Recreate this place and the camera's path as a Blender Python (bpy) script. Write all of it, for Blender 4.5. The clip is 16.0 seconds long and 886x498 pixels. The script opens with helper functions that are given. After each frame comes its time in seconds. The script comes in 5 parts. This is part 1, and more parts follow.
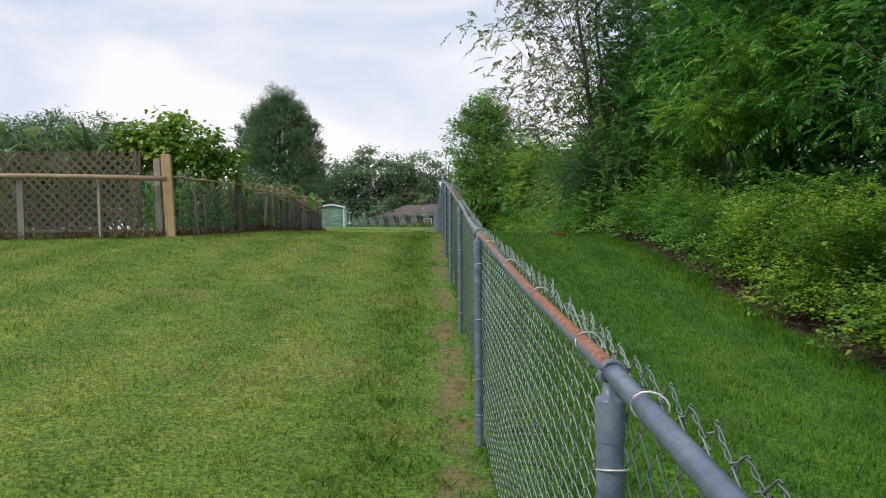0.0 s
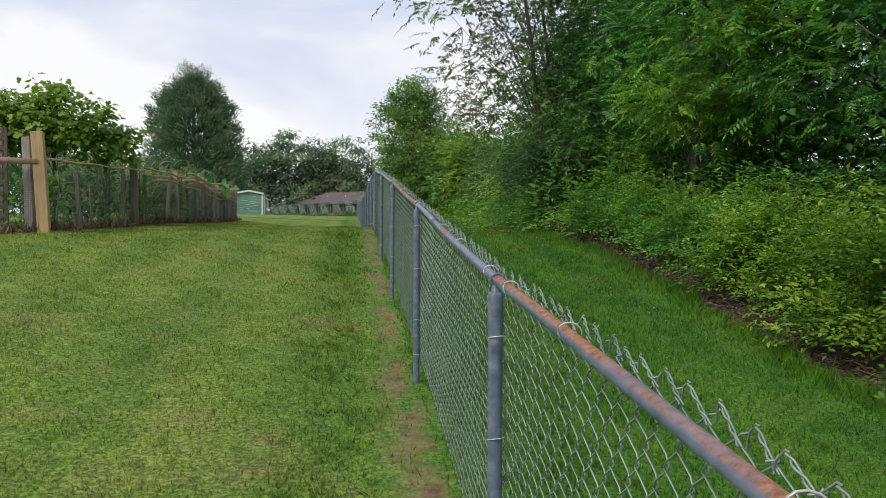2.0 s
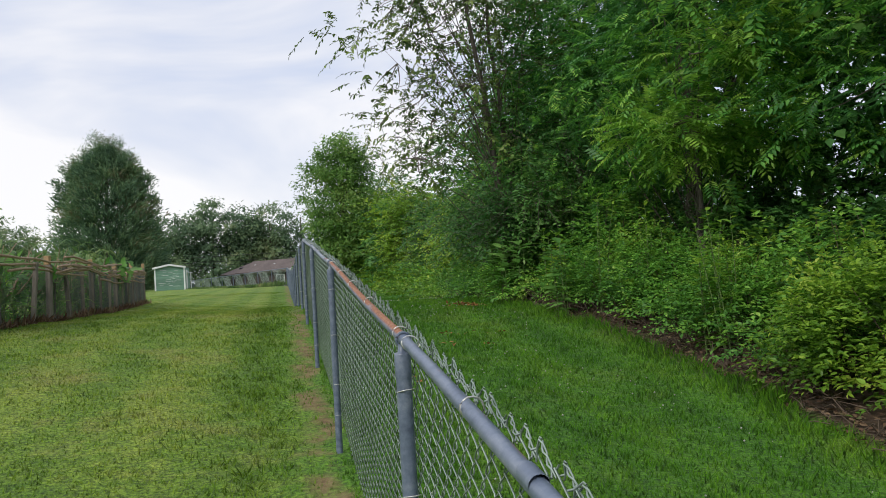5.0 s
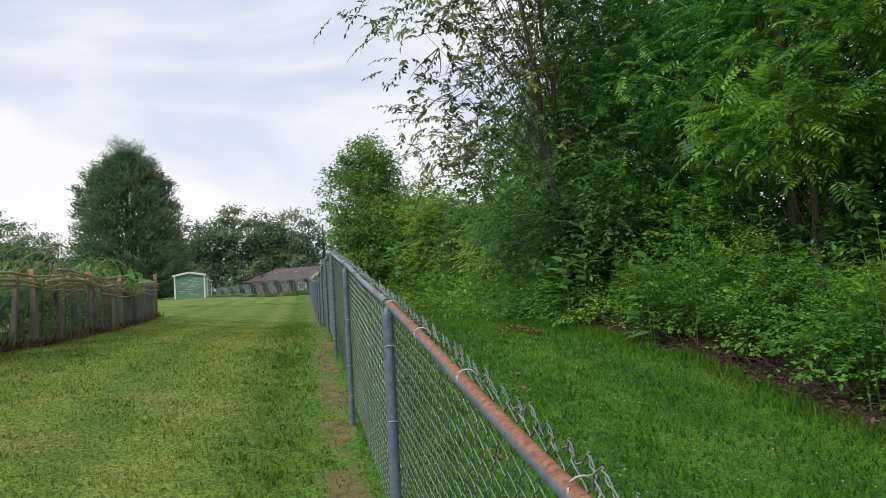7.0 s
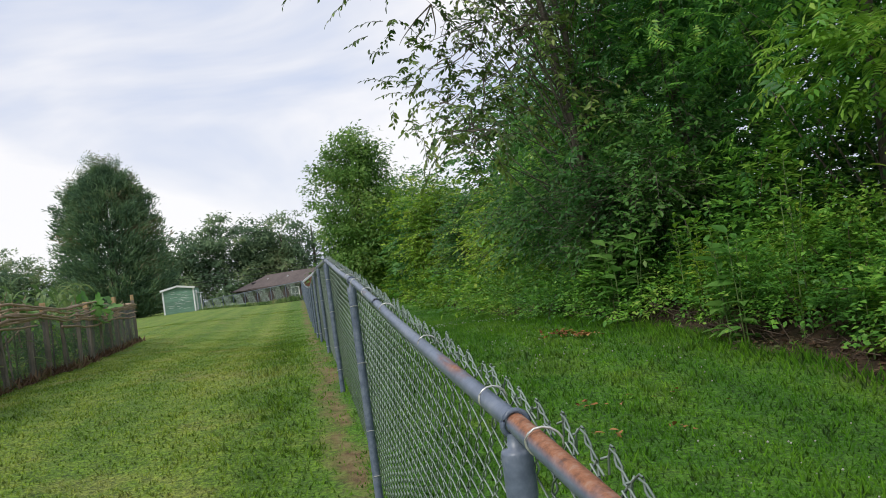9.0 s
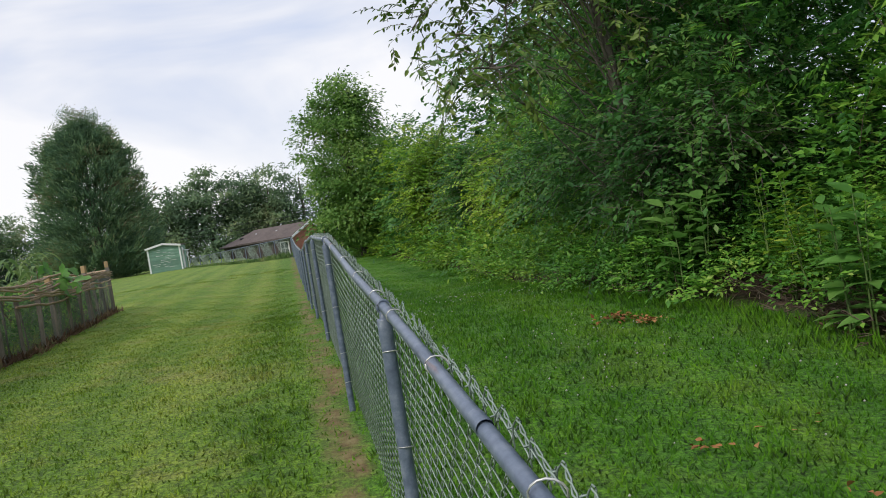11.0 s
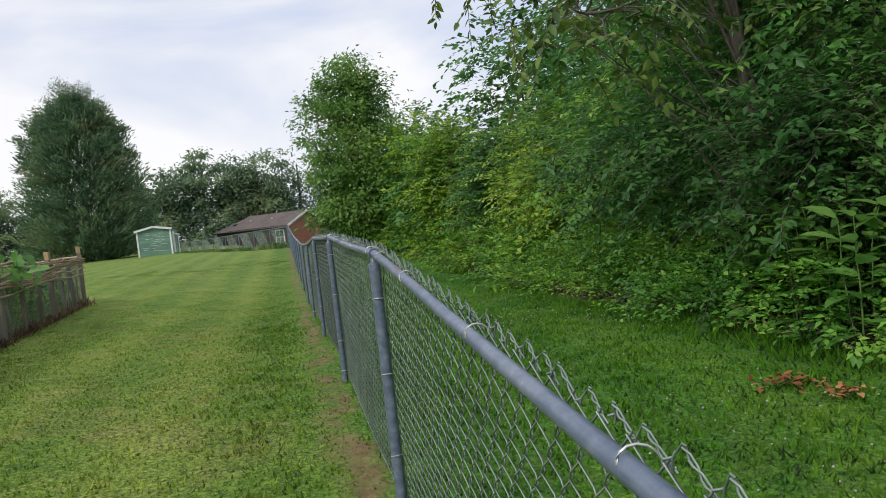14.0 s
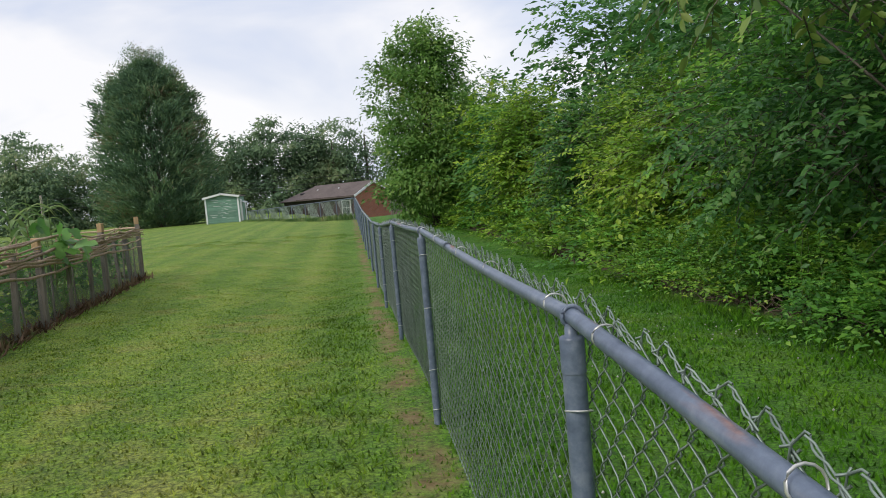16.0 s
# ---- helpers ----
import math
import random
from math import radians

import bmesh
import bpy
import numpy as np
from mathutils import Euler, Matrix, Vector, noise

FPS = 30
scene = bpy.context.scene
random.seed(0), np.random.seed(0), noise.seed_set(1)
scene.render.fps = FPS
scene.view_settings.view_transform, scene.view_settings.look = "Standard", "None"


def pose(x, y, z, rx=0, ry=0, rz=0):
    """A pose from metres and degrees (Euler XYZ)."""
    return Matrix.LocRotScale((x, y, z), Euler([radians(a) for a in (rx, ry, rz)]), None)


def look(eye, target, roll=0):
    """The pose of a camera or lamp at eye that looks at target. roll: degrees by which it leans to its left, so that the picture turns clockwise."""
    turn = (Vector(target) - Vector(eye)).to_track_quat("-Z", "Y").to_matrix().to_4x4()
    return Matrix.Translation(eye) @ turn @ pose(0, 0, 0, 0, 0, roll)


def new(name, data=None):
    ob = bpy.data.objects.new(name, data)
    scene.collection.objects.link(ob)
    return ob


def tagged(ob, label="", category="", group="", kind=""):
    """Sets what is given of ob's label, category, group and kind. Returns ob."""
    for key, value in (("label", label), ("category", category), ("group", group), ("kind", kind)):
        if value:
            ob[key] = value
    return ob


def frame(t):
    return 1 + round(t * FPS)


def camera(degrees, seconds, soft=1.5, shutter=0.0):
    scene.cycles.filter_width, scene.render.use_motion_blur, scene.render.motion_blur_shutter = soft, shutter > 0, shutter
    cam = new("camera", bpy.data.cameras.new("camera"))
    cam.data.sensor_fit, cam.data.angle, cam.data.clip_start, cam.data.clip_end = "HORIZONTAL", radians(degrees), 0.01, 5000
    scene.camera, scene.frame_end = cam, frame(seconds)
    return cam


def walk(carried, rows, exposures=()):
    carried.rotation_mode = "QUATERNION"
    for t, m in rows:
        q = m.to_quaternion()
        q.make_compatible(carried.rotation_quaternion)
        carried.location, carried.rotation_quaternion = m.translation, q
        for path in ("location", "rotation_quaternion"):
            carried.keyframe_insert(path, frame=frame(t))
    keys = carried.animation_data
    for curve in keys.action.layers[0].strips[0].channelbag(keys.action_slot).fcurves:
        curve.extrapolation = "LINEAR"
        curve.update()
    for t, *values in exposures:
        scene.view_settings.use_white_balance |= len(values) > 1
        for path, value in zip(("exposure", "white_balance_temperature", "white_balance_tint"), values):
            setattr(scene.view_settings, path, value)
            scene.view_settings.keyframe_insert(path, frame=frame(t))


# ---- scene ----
cam = camera(59.1, 16.0, soft=0.95)
PATH = [
    (0, (0.012, -0.082, 1.502), (0.044, 1.917, 1.448), -0.4),
    (0.5, (-0.076, 0.331, 1.542), (-0.004, 2.329, 1.48), -0.5),
    (1, (-0.101, 0.834, 1.594), (0.036, 2.829, 1.527), 1.2),
    (1.5, (-0.191, 1.405, 1.622), (-0.007, 3.396, 1.551), 0.6),
    (2, (-0.157, 1.937, 1.662), (0.076, 3.922, 1.576), 0.3),
    (2.5, (-0.145, 2.482, 1.692), (0.101, 4.466, 1.639), 0.3),
    (3, (-0.107, 2.989, 1.76), (0.192, 4.966, 1.736), 0.2),
    (3.5, (-0.068, 3.544, 1.838), (0.282, 5.513, 1.868), -1.4),
    (3.7, (-0.081, 3.757, 1.813), (0.277, 5.724, 1.867), -1.7),
    (5.8, (-0.006, 5.888, 2.02), (0.406, 7.844, 2.074), -4.1),
    (6, (-0.015, 6.093, 2.041), (0.376, 8.054, 2.095), -3.6),
    (6.5, (-0.053, 6.631, 2.076), (0.326, 8.592, 2.175), -1.4),
    (7, (-0.044, 7.151, 2.096), (0.309, 9.118, 2.174), -3.1),
    (7.5, (-0.04, 7.7, 2.166), (0.308, 9.668, 2.234), -4.2),
    (8, (-0.054, 8.22, 2.231), (0.277, 10.191, 2.294), -6.9),
    (8.5, (0.0, 8.736, 2.271), (0.33, 10.707, 2.333), -7.1),
    (8.7, (0.001, 8.928, 2.248), (0.356, 10.896, 2.306), -7.3),
    (10.8, (0.017, 10.787, 2.458), (0.406, 12.748, 2.411), -9.0),
    (11, (0.027, 10.965, 2.502), (0.41, 12.926, 2.421), -9.0),
    (11.5, (-0.019, 11.357, 2.52), (0.361, 13.318, 2.415), -8.5),
    (12, (-0.067, 11.74, 2.573), (0.32, 13.699, 2.45), -8.4),
    (12.5, (-0.074, 12.164, 2.582), (0.306, 14.124, 2.46), -8.5),
    (13, (-0.117, 12.559, 2.575), (0.296, 14.512, 2.45), -7.9),
    (13.5, (-0.109, 12.971, 2.574), (0.314, 14.924, 2.479), -6.9),
    (14, (-0.056, 13.38, 2.61), (0.34, 15.338, 2.513), -6.4),
    (14.5, (-0.069, 13.821, 2.624), (0.313, 15.779, 2.47), -6.1),
    (15, (-0.07, 14.222, 2.648), (0.262, 16.188, 2.49), -6.0),
    (15.5, (-0.069, 14.597, 2.691), (0.167, 16.578, 2.543), -5.6),
    (16, (-0.11, 15.003, 2.729), (0.12, 16.984, 2.578), -5.0),
]
walk(cam, [(t, look(eye, target, roll)) for t, eye, target, roll in PATH])

# ---- light ----
world = bpy.data.worlds.new("overcast_sky")
scene.world = world
world.use_nodes = True
wn, wl = world.node_tree.nodes, world.node_tree.links
wn.clear()
w_out = wn.new("ShaderNodeOutputWorld")
w_bg = wn.new("ShaderNodeBackground")
w_sky = wn.new("ShaderNodeTexSky")
w_sky.sky_type = "NISHITA"
w_sky.sun_disc = False
SUN_EL, SUN_AZ = radians(44), radians(-128)
w_sky.sun_elevation, w_sky.sun_rotation = SUN_EL, SUN_AZ
w_gain = wn.new("ShaderNodeMix")
w_gain.data_type, w_gain.blend_type = "RGBA", "MULTIPLY"
w_gain.inputs[0].default_value = 1.0
w_gain.inputs[7].default_value = (0.10, 0.10, 0.10, 1)
wl.new(w_sky.outputs[0], w_gain.inputs[6])
w_co = wn.new("ShaderNodeTexCoord")
w_map = wn.new("ShaderNodeMapping")
w_map.inputs["Scale"].default_value = (1.0, 0.8, 2.6)
w_map.inputs["Rotation"].default_value = (0.1, 0.32, 0.0)
wl.new(w_co.outputs["Generated"], w_map.inputs[0])
w_no = wn.new("ShaderNodeTexNoise")
w_no.inputs["Scale"].default_value = 2.3
w_no.inputs["Detail"].default_value = 5
w_no.inputs["Roughness"].default_value = 0.5
w_no.inputs["Distortion"].default_value = 0.5
wl.new(w_map.outputs[0], w_no.inputs[0])
w_ramp = wn.new("ShaderNodeValToRGB")
w_ramp.color_ramp.elements[0].position, w_ramp.color_ramp.elements[0].color = 0.40, (0.57, 0.64, 0.82, 1)
w_ramp.color_ramp.elements[1].position, w_ramp.color_ramp.elements[1].color = 0.62, (0.94, 0.925, 0.94, 1)
w_mid = w_ramp.color_ramp.elements.new(0.50)
w_mid.color = (0.73, 0.76, 0.86, 1)
wl.new(w_no.outputs[0], w_ramp.inputs[0])
w_mix = wn.new("ShaderNodeMix")
w_mix.data_type = "RGBA"
w_mix.inputs[0].default_value = 0.88
wl.new(w_gain.outputs[2], w_mix.inputs[6])
wl.new(w_ramp.outputs[0], w_mix.inputs[7])
wl.new(w_mix.outputs[2], w_bg.inputs[0])
w_bg.inputs[1].default_value = 1.13
wl.new(w_bg.outputs[0], w_out.inputs[0])

sun = new("sun", bpy.data.lights.new("sun", "SUN"))
sun.data.energy, sun.data.angle, sun.data.color = 2.1, radians(18), (1.0, 0.96, 0.89)
sun.matrix_world = look((0, 0, 30), (-30 * math.cos(SUN_EL) * math.sin(SUN_AZ), -30 * math.cos(SUN_EL) * math.cos(SUN_AZ), 30 - 30 * math.sin(SUN_EL)))
scene.view_settings.exposure = 0.0


# ---- materials ----
def material(name, rough=0.6, metal=0.0):
    m = bpy.data.materials.new(name)
    m.use_nodes = True
    n, l = m.node_tree.nodes, m.node_tree.links
    b = n["Principled BSDF"]
    b.inputs["Roughness"].default_value = rough
    b.inputs["Metallic"].default_value = metal
    return m, n, l, b


def ramp(n, stops):
    r = n.new("ShaderNodeValToRGB")
    e = r.color_ramp.elements
    while len(e) < len(stops):
        e.new(0.5)
    for s, (p, c) in zip(e, stops):
        s.position, s.color = p, (*c, 1)
    return r


def noise_tex(n, l, scale, detail=4, co=None, rough=0.55):
    t = n.new("ShaderNodeTexNoise")
    t.inputs["Scale"].default_value, t.inputs["Detail"].default_value, t.inputs["Roughness"].default_value = scale, detail, rough
    if co is not None:
        l.new(co, t.inputs["Vector"])
    return t


def mix_col(n, l, fac, a, b, mode="MIX"):
    x = n.new("ShaderNodeMix")
    x.data_type, x.blend_type = "RGBA", mode
    for k, v in ((0, fac), (6, a), (7, b)):
        if isinstance(v, (int, float)):
            x.inputs[k].default_value = v
        elif isinstance(v, tuple):
            x.inputs[k].default_value = (*v, 1)
        else:
            l.new(v, x.inputs[k])
    return x.outputs[2]


def bump(n, l, b, height, strength=0.3, dist=0.01):
    u = n.new("ShaderNodeBump")
    u.inputs["Strength"].default_value, u.inputs["Distance"].default_value = strength, dist
    l.new(height, u.inputs["Height"])
    l.new(u.outputs[0], b.inputs["Normal"])


def place(n):
    return n.new("ShaderNodeNewGeometry").outputs["Position"]


def lawn_colour(n, l, lush):
    """Uneven mown turf: mowing bands, straw patches, darker clumps."""
    pos = place(n)
    mp = n.new("ShaderNodeMapping")
    mp.inputs["Scale"].default_value = (1.0, 0.07, 0.0)
    mp.inputs["Rotation"].default_value = (0, 0, 0.06)
    l.new(pos, mp.inputs[0])
    bands = noise_tex(n, l, 1.5, 2, mp.outputs[0])
    large = noise_tex(n, l, 0.55, 4, pos, 0.6)
    small = noise_tex(n, l, 6.0, 5, pos, 0.8)
    if lush:
        r1 = ramp(n, [(0.36, (0.033, 0.122, 0.006)), (0.50, (0.067, 0.192, 0.010)), (0.64, (0.118, 0.254, 0.017))])
    else:
        r1 = ramp(n, [(0.35, (0.068, 0.154, 0.012)), (0.48, (0.136, 0.232, 0.022)), (0.61, (0.238, 0.308, 0.050))])
    sx = n.new("ShaderNodeSeparateXYZ")
    l.new(mp.outputs[0], sx.inputs[0])
    wob = n.new("ShaderNodeMath")
    wob.operation = "MULTIPLY_ADD"
    wob.inputs[1].default_value = 2.4
    l.new(bands.outputs[0], wob.inputs[0])
    ph = n.new("ShaderNodeMath")
    ph.operation = "MULTIPLY"
    ph.inputs[1].default_value = 5.2
    l.new(sx.outputs[0], ph.inputs[0])
    l.new(ph.outputs[0], wob.inputs[2])
    sn = n.new("ShaderNodeMath")
    sn.operation = "SINE"
    l.new(wob.outputs[0], sn.inputs[0])
    st = n.new("ShaderNodeMapRange")
    st.inputs["From Min"].default_value, st.inputs["From Max"].default_value = -1, 1
    st.inputs["To Min"].default_value, st.inputs["To Max"].default_value = 0.34, 0.66
    l.new(sn.outputs[0], st.inputs["Value"])
    f = mix_col(n, l, 0.5, large.outputs[0], st.outputs[0])
    f = mix_col(n, l, 0.5, f, small.outputs[0])
    l.new(f, r1.inputs[0])
    straw = noise_tex(n, l, 1.1, 5, pos, 0.7)
    r2 = ramp(n, [(0.53, (0, 0, 0)), (0.70, (0.16, 0.16, 0.16) if lush else (0.62, 0.62, 0.62))])
    l.new(straw.outputs[0], r2.inputs[0])
    return mix_col(n, l, r2.outputs[0], r1.outputs[0], (0.26, 0.235, 0.085))


def lawn_blend(n, l):
    """The turf of both sides of the fence, which parts two mown lots."""
    pos = place(n)
    s = n.new("ShaderNodeSeparateXYZ")
    l.new(pos, s.inputs[0])
    mr = n.new("ShaderNodeMapRange")
    mr.inputs["From Min"].default_value, mr.inputs["From Max"].default_value = -0.65, 0.45
    l.new(s.outputs[0], mr.inputs["Value"])
    return mix_col(n, l, mr.outputs[0], lawn_colour(n, l, False), lawn_colour(n, l, True)), s


def make_ground():
    m, n, l, b = material("mown_lawn_ground", 0.95)
    col, s = lawn_blend(n, l)
    pos = place(n)
    fine = noise_tex(n, l, 34, 6, pos, 0.75)
    rf = ramp(n, [(0.38, (0.25, 0.29, 0.20)), (0.5, (0.80, 0.82, 0.66)), (0.62, (1.45, 1.42, 1.08))])
    l.new(fine.outputs[0], rf.inputs[0])
    col = mix_col(n, l, 1.0, col, rf.outputs[0], "MULTIPLY")
    # bare clay and straw under the fence, brown litter under the thicket
    wob = noise_tex(n, l, 1.6, 5, pos, 0.7)
    ad = n.new("ShaderNodeMath")
    ad.operation = "MULTIPLY_ADD"
    ad.inputs[1].default_value = 0.55
    l.new(wob.outputs[0], ad.inputs[0])
    l.new(s.outputs[0], ad.inputs[2])
    band = ramp(n, [(0.0, (0, 0, 0)), (0.36, (0, 0, 0)), (0.52, (1, 1, 1)), (0.57, (1, 1, 1)), (0.68, (0, 0, 0))])
    mr = n.new("ShaderNodeMapRange")
    mr.inputs["From Min"].default_value, mr.inputs["From Max"].default_value = -0.15, 0.95
    l.new(ad.outputs[0], mr.inputs["Value"])
    l.new(mr.outputs[0], band.inputs[0])
    clay_n = noise_tex(n, l, 9, 5, pos, 0.7)
    clay = ramp(n, [(0.35, (0.115, 0.062, 0.032)), (0.5, (0.20, 0.135, 0.060)), (0.68, (0.26, 0.215, 0.095))])
    l.new(clay_n.outputs[0], clay.inputs[0])
    gaps = noise_tex(n, l, 2.2, 4, pos, 0.6)
    rg = ramp(n, [(0.38, (0, 0, 0)), (0.54, (0.92, 0.92, 0.92))])
    l.new(gaps.outputs[0], rg.inputs[0])
    col = mix_col(n, l, mix_col(n, l, 1.0, band.outputs[0], rg.outputs[0], "MULTIPLY"), col, clay.outputs[0])
    under = n.new("ShaderNodeMapRange")
    under.inputs["From Min"].default_value, under.inputs["From Max"].default_value = 4.12, 4.42
    l.new(ad.outputs[0], under.inputs["Value"])
    litter = ramp(n, [(0.35, (0.030, 0.020, 0.013)), (0.65, (0.10, 0.062, 0.036))])
    l.new(clay_n.outputs[0], litter.inputs[0])
    col = mix_col(n, l, under.outputs[0], col, litter.outputs[0])
    l.new(col, b.inputs["Base Color"])
    bump(n, l, b, fine.outputs[0], 0.6, 0.03)
    return m


def make_blade():
    m, n, l, b = material("grass_blade", 0.55)
    col, s = lawn_blend(n, l)
    rnd = n.new("ShaderNodeNewGeometry").outputs["Random Per Island"]
    rv = ramp(n, [(0.0, (0.68, 0.76, 0.52)), (0.45, (0.95, 1.0, 0.72)), (0.82, (1.36, 1.32, 0.98)), (1.0, (1.8, 1.65, 1.4))])
    l.new(rnd, rv.inputs[0])
    col = mix_col(n, l, 1.0, col, rv.outputs[0], "MULTIPLY")
    l.new(col, b.inputs["Base Color"])
    # mown blades are bent and curled: their mean facing is near upright
    geo = n.new("ShaderNodeNewGeometry")
    sc = n.new("ShaderNodeVectorMath")
    sc.operation = "SCALE"
    sc.inputs["Scale"].default_value = 0.45
    l.new(geo.outputs["Normal"], sc.inputs[0])
    ad = n.new("ShaderNodeVectorMath")
    ad.operation = "ADD"
    ad.inputs[1].default_value = (0, 0, 1)
    l.new(sc.outputs[0], ad.inputs[0])
    nm = n.new("ShaderNodeVectorMath")
    nm.operation = "NORMALIZE"
    l.new(ad.outputs[0], nm.inputs[0])
    l.new(nm.outputs[0], b.inputs["Normal"])
    b.inputs["Specular IOR Level"].default_value = 0.2
    tr = n.new("ShaderNodeBsdfTranslucent")
    l.new(col, tr.inputs[0])
    mx = n.new("ShaderNodeMixShader")
    mx.inputs[0].default_value = 0.38
    l.new(b.outputs[0], mx.inputs[1])
    l.new(tr.outputs[0], mx.inputs[2])
    l.new(mx.outputs[0], n["Material Output"].inputs[0])
    return m


def leaf_material(name, stops, patch=0.9, rough=0.45, trans=0.45):
    """Leaves: each its own shade, with lighter and darker parts of the crown."""
    m, n, l, b = material(name, rough)
    rnd = n.new("ShaderNodeNewGeometry").outputs["Random Per Island"]
    large = noise_tex(n, l, patch, 3, place(n))
    parts = ramp(n, [(0.36, (0.05, 0.05, 0.05)), (0.64, (0.95, 0.95, 0.95))])
    l.new(large.outputs[0], parts.inputs[0])
    f = mix_col(n, l, 0.62, rnd, parts.outputs[0])
    r = ramp(n, stops)
    l.new(f, r.inputs[0])
    l.new(r.outputs[0], b.inputs["Base Color"])
    b.inputs["Specular IOR Level"].default_value = 0.35
    tr = n.new("ShaderNodeBsdfTranslucent")
    l.new(r.outputs[0], tr.inputs[0])
    mx = n.new("ShaderNodeMixShader")
    mx.inputs[0].default_value = trans
    l.new(b.outputs[0], mx.inputs[1])
    l.new(tr.outputs[0], mx.inputs[2])
    l.new(mx.outputs[0], n["Material Output"].inputs[0])
    return m


def rough_material(name, dark, light, scale=6.0, stretch=(1, 1, 1), rough=0.85, bumps=0.4, metal=0.0, depth=0.01):
    """Two-scale mottled surface with relief, for wood, bark, stone and soil."""
    m, n, l, b = material(name, rough, metal)
    co = n.new("ShaderNodeTexCoord").outputs["Object"]
    mp = n.new("ShaderNodeMapping")
    mp.inputs["Scale"].default_value = stretch
    l.new(co, mp.inputs[0])
    a = noise_tex(n, l, scale, 5, mp.outputs[0], 0.65)
    c = noise_tex(n, l, scale * 0.18, 3, co)
    f = mix_col(n, l, 0.4, a.outputs[0], c.outputs[0])
    r = ramp(n, [(0.32, dark), (0.68, light)])
    l.new(f, r.inputs[0])
    ri = n.new("ShaderNodeObjectInfo").outputs["Random"]
    rv = ramp(n, [(0, (0.8, 0.8, 0.8)), (1, (1.15, 1.15, 1.15))])
    l.new(ri, rv.inputs[0])
    l.new(mix_col(n, l, 1.0, r.outputs[0], rv.outputs[0], "MULTIPLY"), b.inputs["Base Color"])
    bump(n, l, b, a.outputs[0], bumps, depth)
    return m


def make_steel(name, rust):
    """Grey painted galvanised pipe; rust: how far it has come through."""
    m, n, l, b = material(name, 0.5, 0.0)
    pos = place(n)
    a = noise_tex(n, l, 26, 5, pos, 0.7)
    mp = n.new("ShaderNodeMapping")
    mp.inputs["Scale"].default_value = (6, 0.7, 6)
    l.new(pos, mp.inputs[0])
    c = noise_tex(n, l, 5, 4, mp.outputs[0], 0.6)
    f = mix_col(n, l, 0.5, a.outputs[0], c.outputs[0])
    r = ramp(n, [(0.32, (0.060, 0.080, 0.120)), (0.50, (0.120, 0.150, 0.205)), (0.64, (0.19, 0.22, 0.27)), (0.74, (0.36, 0.38, 0.41))])
    l.new(f, r.inputs[0])
    col = r.outputs[0]
    nz = n.new("ShaderNodeSeparateXYZ")
    l.new(n.new("ShaderNodeNewGeometry").outputs["Normal"], nz.inputs[0])
    up = n.new("ShaderNodeMapRange")
    up.inputs["From Min"].default_value, up.inputs["From Max"].default_value = (0.28, 0.78) if rust > 0.5 else (0.3, 1.0)
    l.new(nz.outputs[2], up.inputs["Value"])
    mp2 = n.new("ShaderNodeMapping")
    mp2.inputs["Scale"].default_value = (3, 0.45, 3)
    l.new(pos, mp2.inputs[0])
    d = noise_tex(n, l, 2.6, 5, mp2.outputs[0], 0.62)
    e = 0.62 - 0.28 * rust
    rr = ramp(n, [(e, (0, 0, 0)), (e + 0.10, (1, 1, 1))])
    l.new(d.outputs[0], rr.inputs[0])
    k = mix_col(n, l, 1.0, rr.outputs[0], up.outputs[0], "MULTIPLY")
    g = noise_tex(n, l, 60, 4, pos, 0.7)
    rc = ramp(n, [(0.32, (0.125, 0.058, 0.036)), (0.5, (0.29, 0.120, 0.060)), (0.70, (0.35, 0.215, 0.150))])
    l.new(g.outputs[0], rc.inputs[0])
    l.new(mix_col(n, l, k, col, rc.outputs[0]), b.inputs["Base Color"])
    rg = ramp(n, [(0, (0.38, 0.38, 0.38)), (1, (0.9, 0.9, 0.9))])
    l.new(k, rg.inputs[0])
    l.new(rg.outputs[0], b.inputs["Roughness"])
    bump(n, l, b, g.outputs[0], 0.15, 0.002)
    return m


M_GROUND = make_ground()
M_BLADE = make_blade()
M_STEEL = make_steel("grey_pipe", 0.12)
M_RUSTY = make_steel("rusted_grey_pipe", 0.95)
M_SPOTTED = make_steel("rust_spotted_grey_pipe", 0.22)
M_WIRE = rough_material("dull_galvanised_wire", (0.13, 0.170, 0.145), (0.35, 0.42, 0.365), 22, (1, 1, 1), 0.5, 0.1, 0.45)
M_TIE = rough_material("bright_aluminium_tie", (0.45, 0.45, 0.43), (0.72, 0.71, 0.68), 20, (1, 1, 1), 0.4, 0.1, 0.5)
M_HEDGE = leaf_material("honeysuckle_leaf", [(0.22, (0.064, 0.148, 0.014)), (0.5, (0.138, 0.286, 0.028)), (0.72, (0.276, 0.445, 0.042)), (0.9, (0.403, 0.509, 0.075))], 1.3)
M_HEDGE_B = leaf_material("bramble_leaf", [(0.22, (0.061, 0.176, 0.030)), (0.5, (0.121, 0.315, 0.047)), (0.75, (0.249, 0.490, 0.063)), (0.92, (0.404, 0.556, 0.116))], 1.1)
M_FROND = leaf_material("walnut_leaflet", [(0.28, (0.042, 0.146, 0.035)), (0.52, (0.088, 0.260, 0.046)), (0.76, (0.199, 0.468, 0.066)), (0.92, (0.363, 0.560, 0.098))], 0.9)
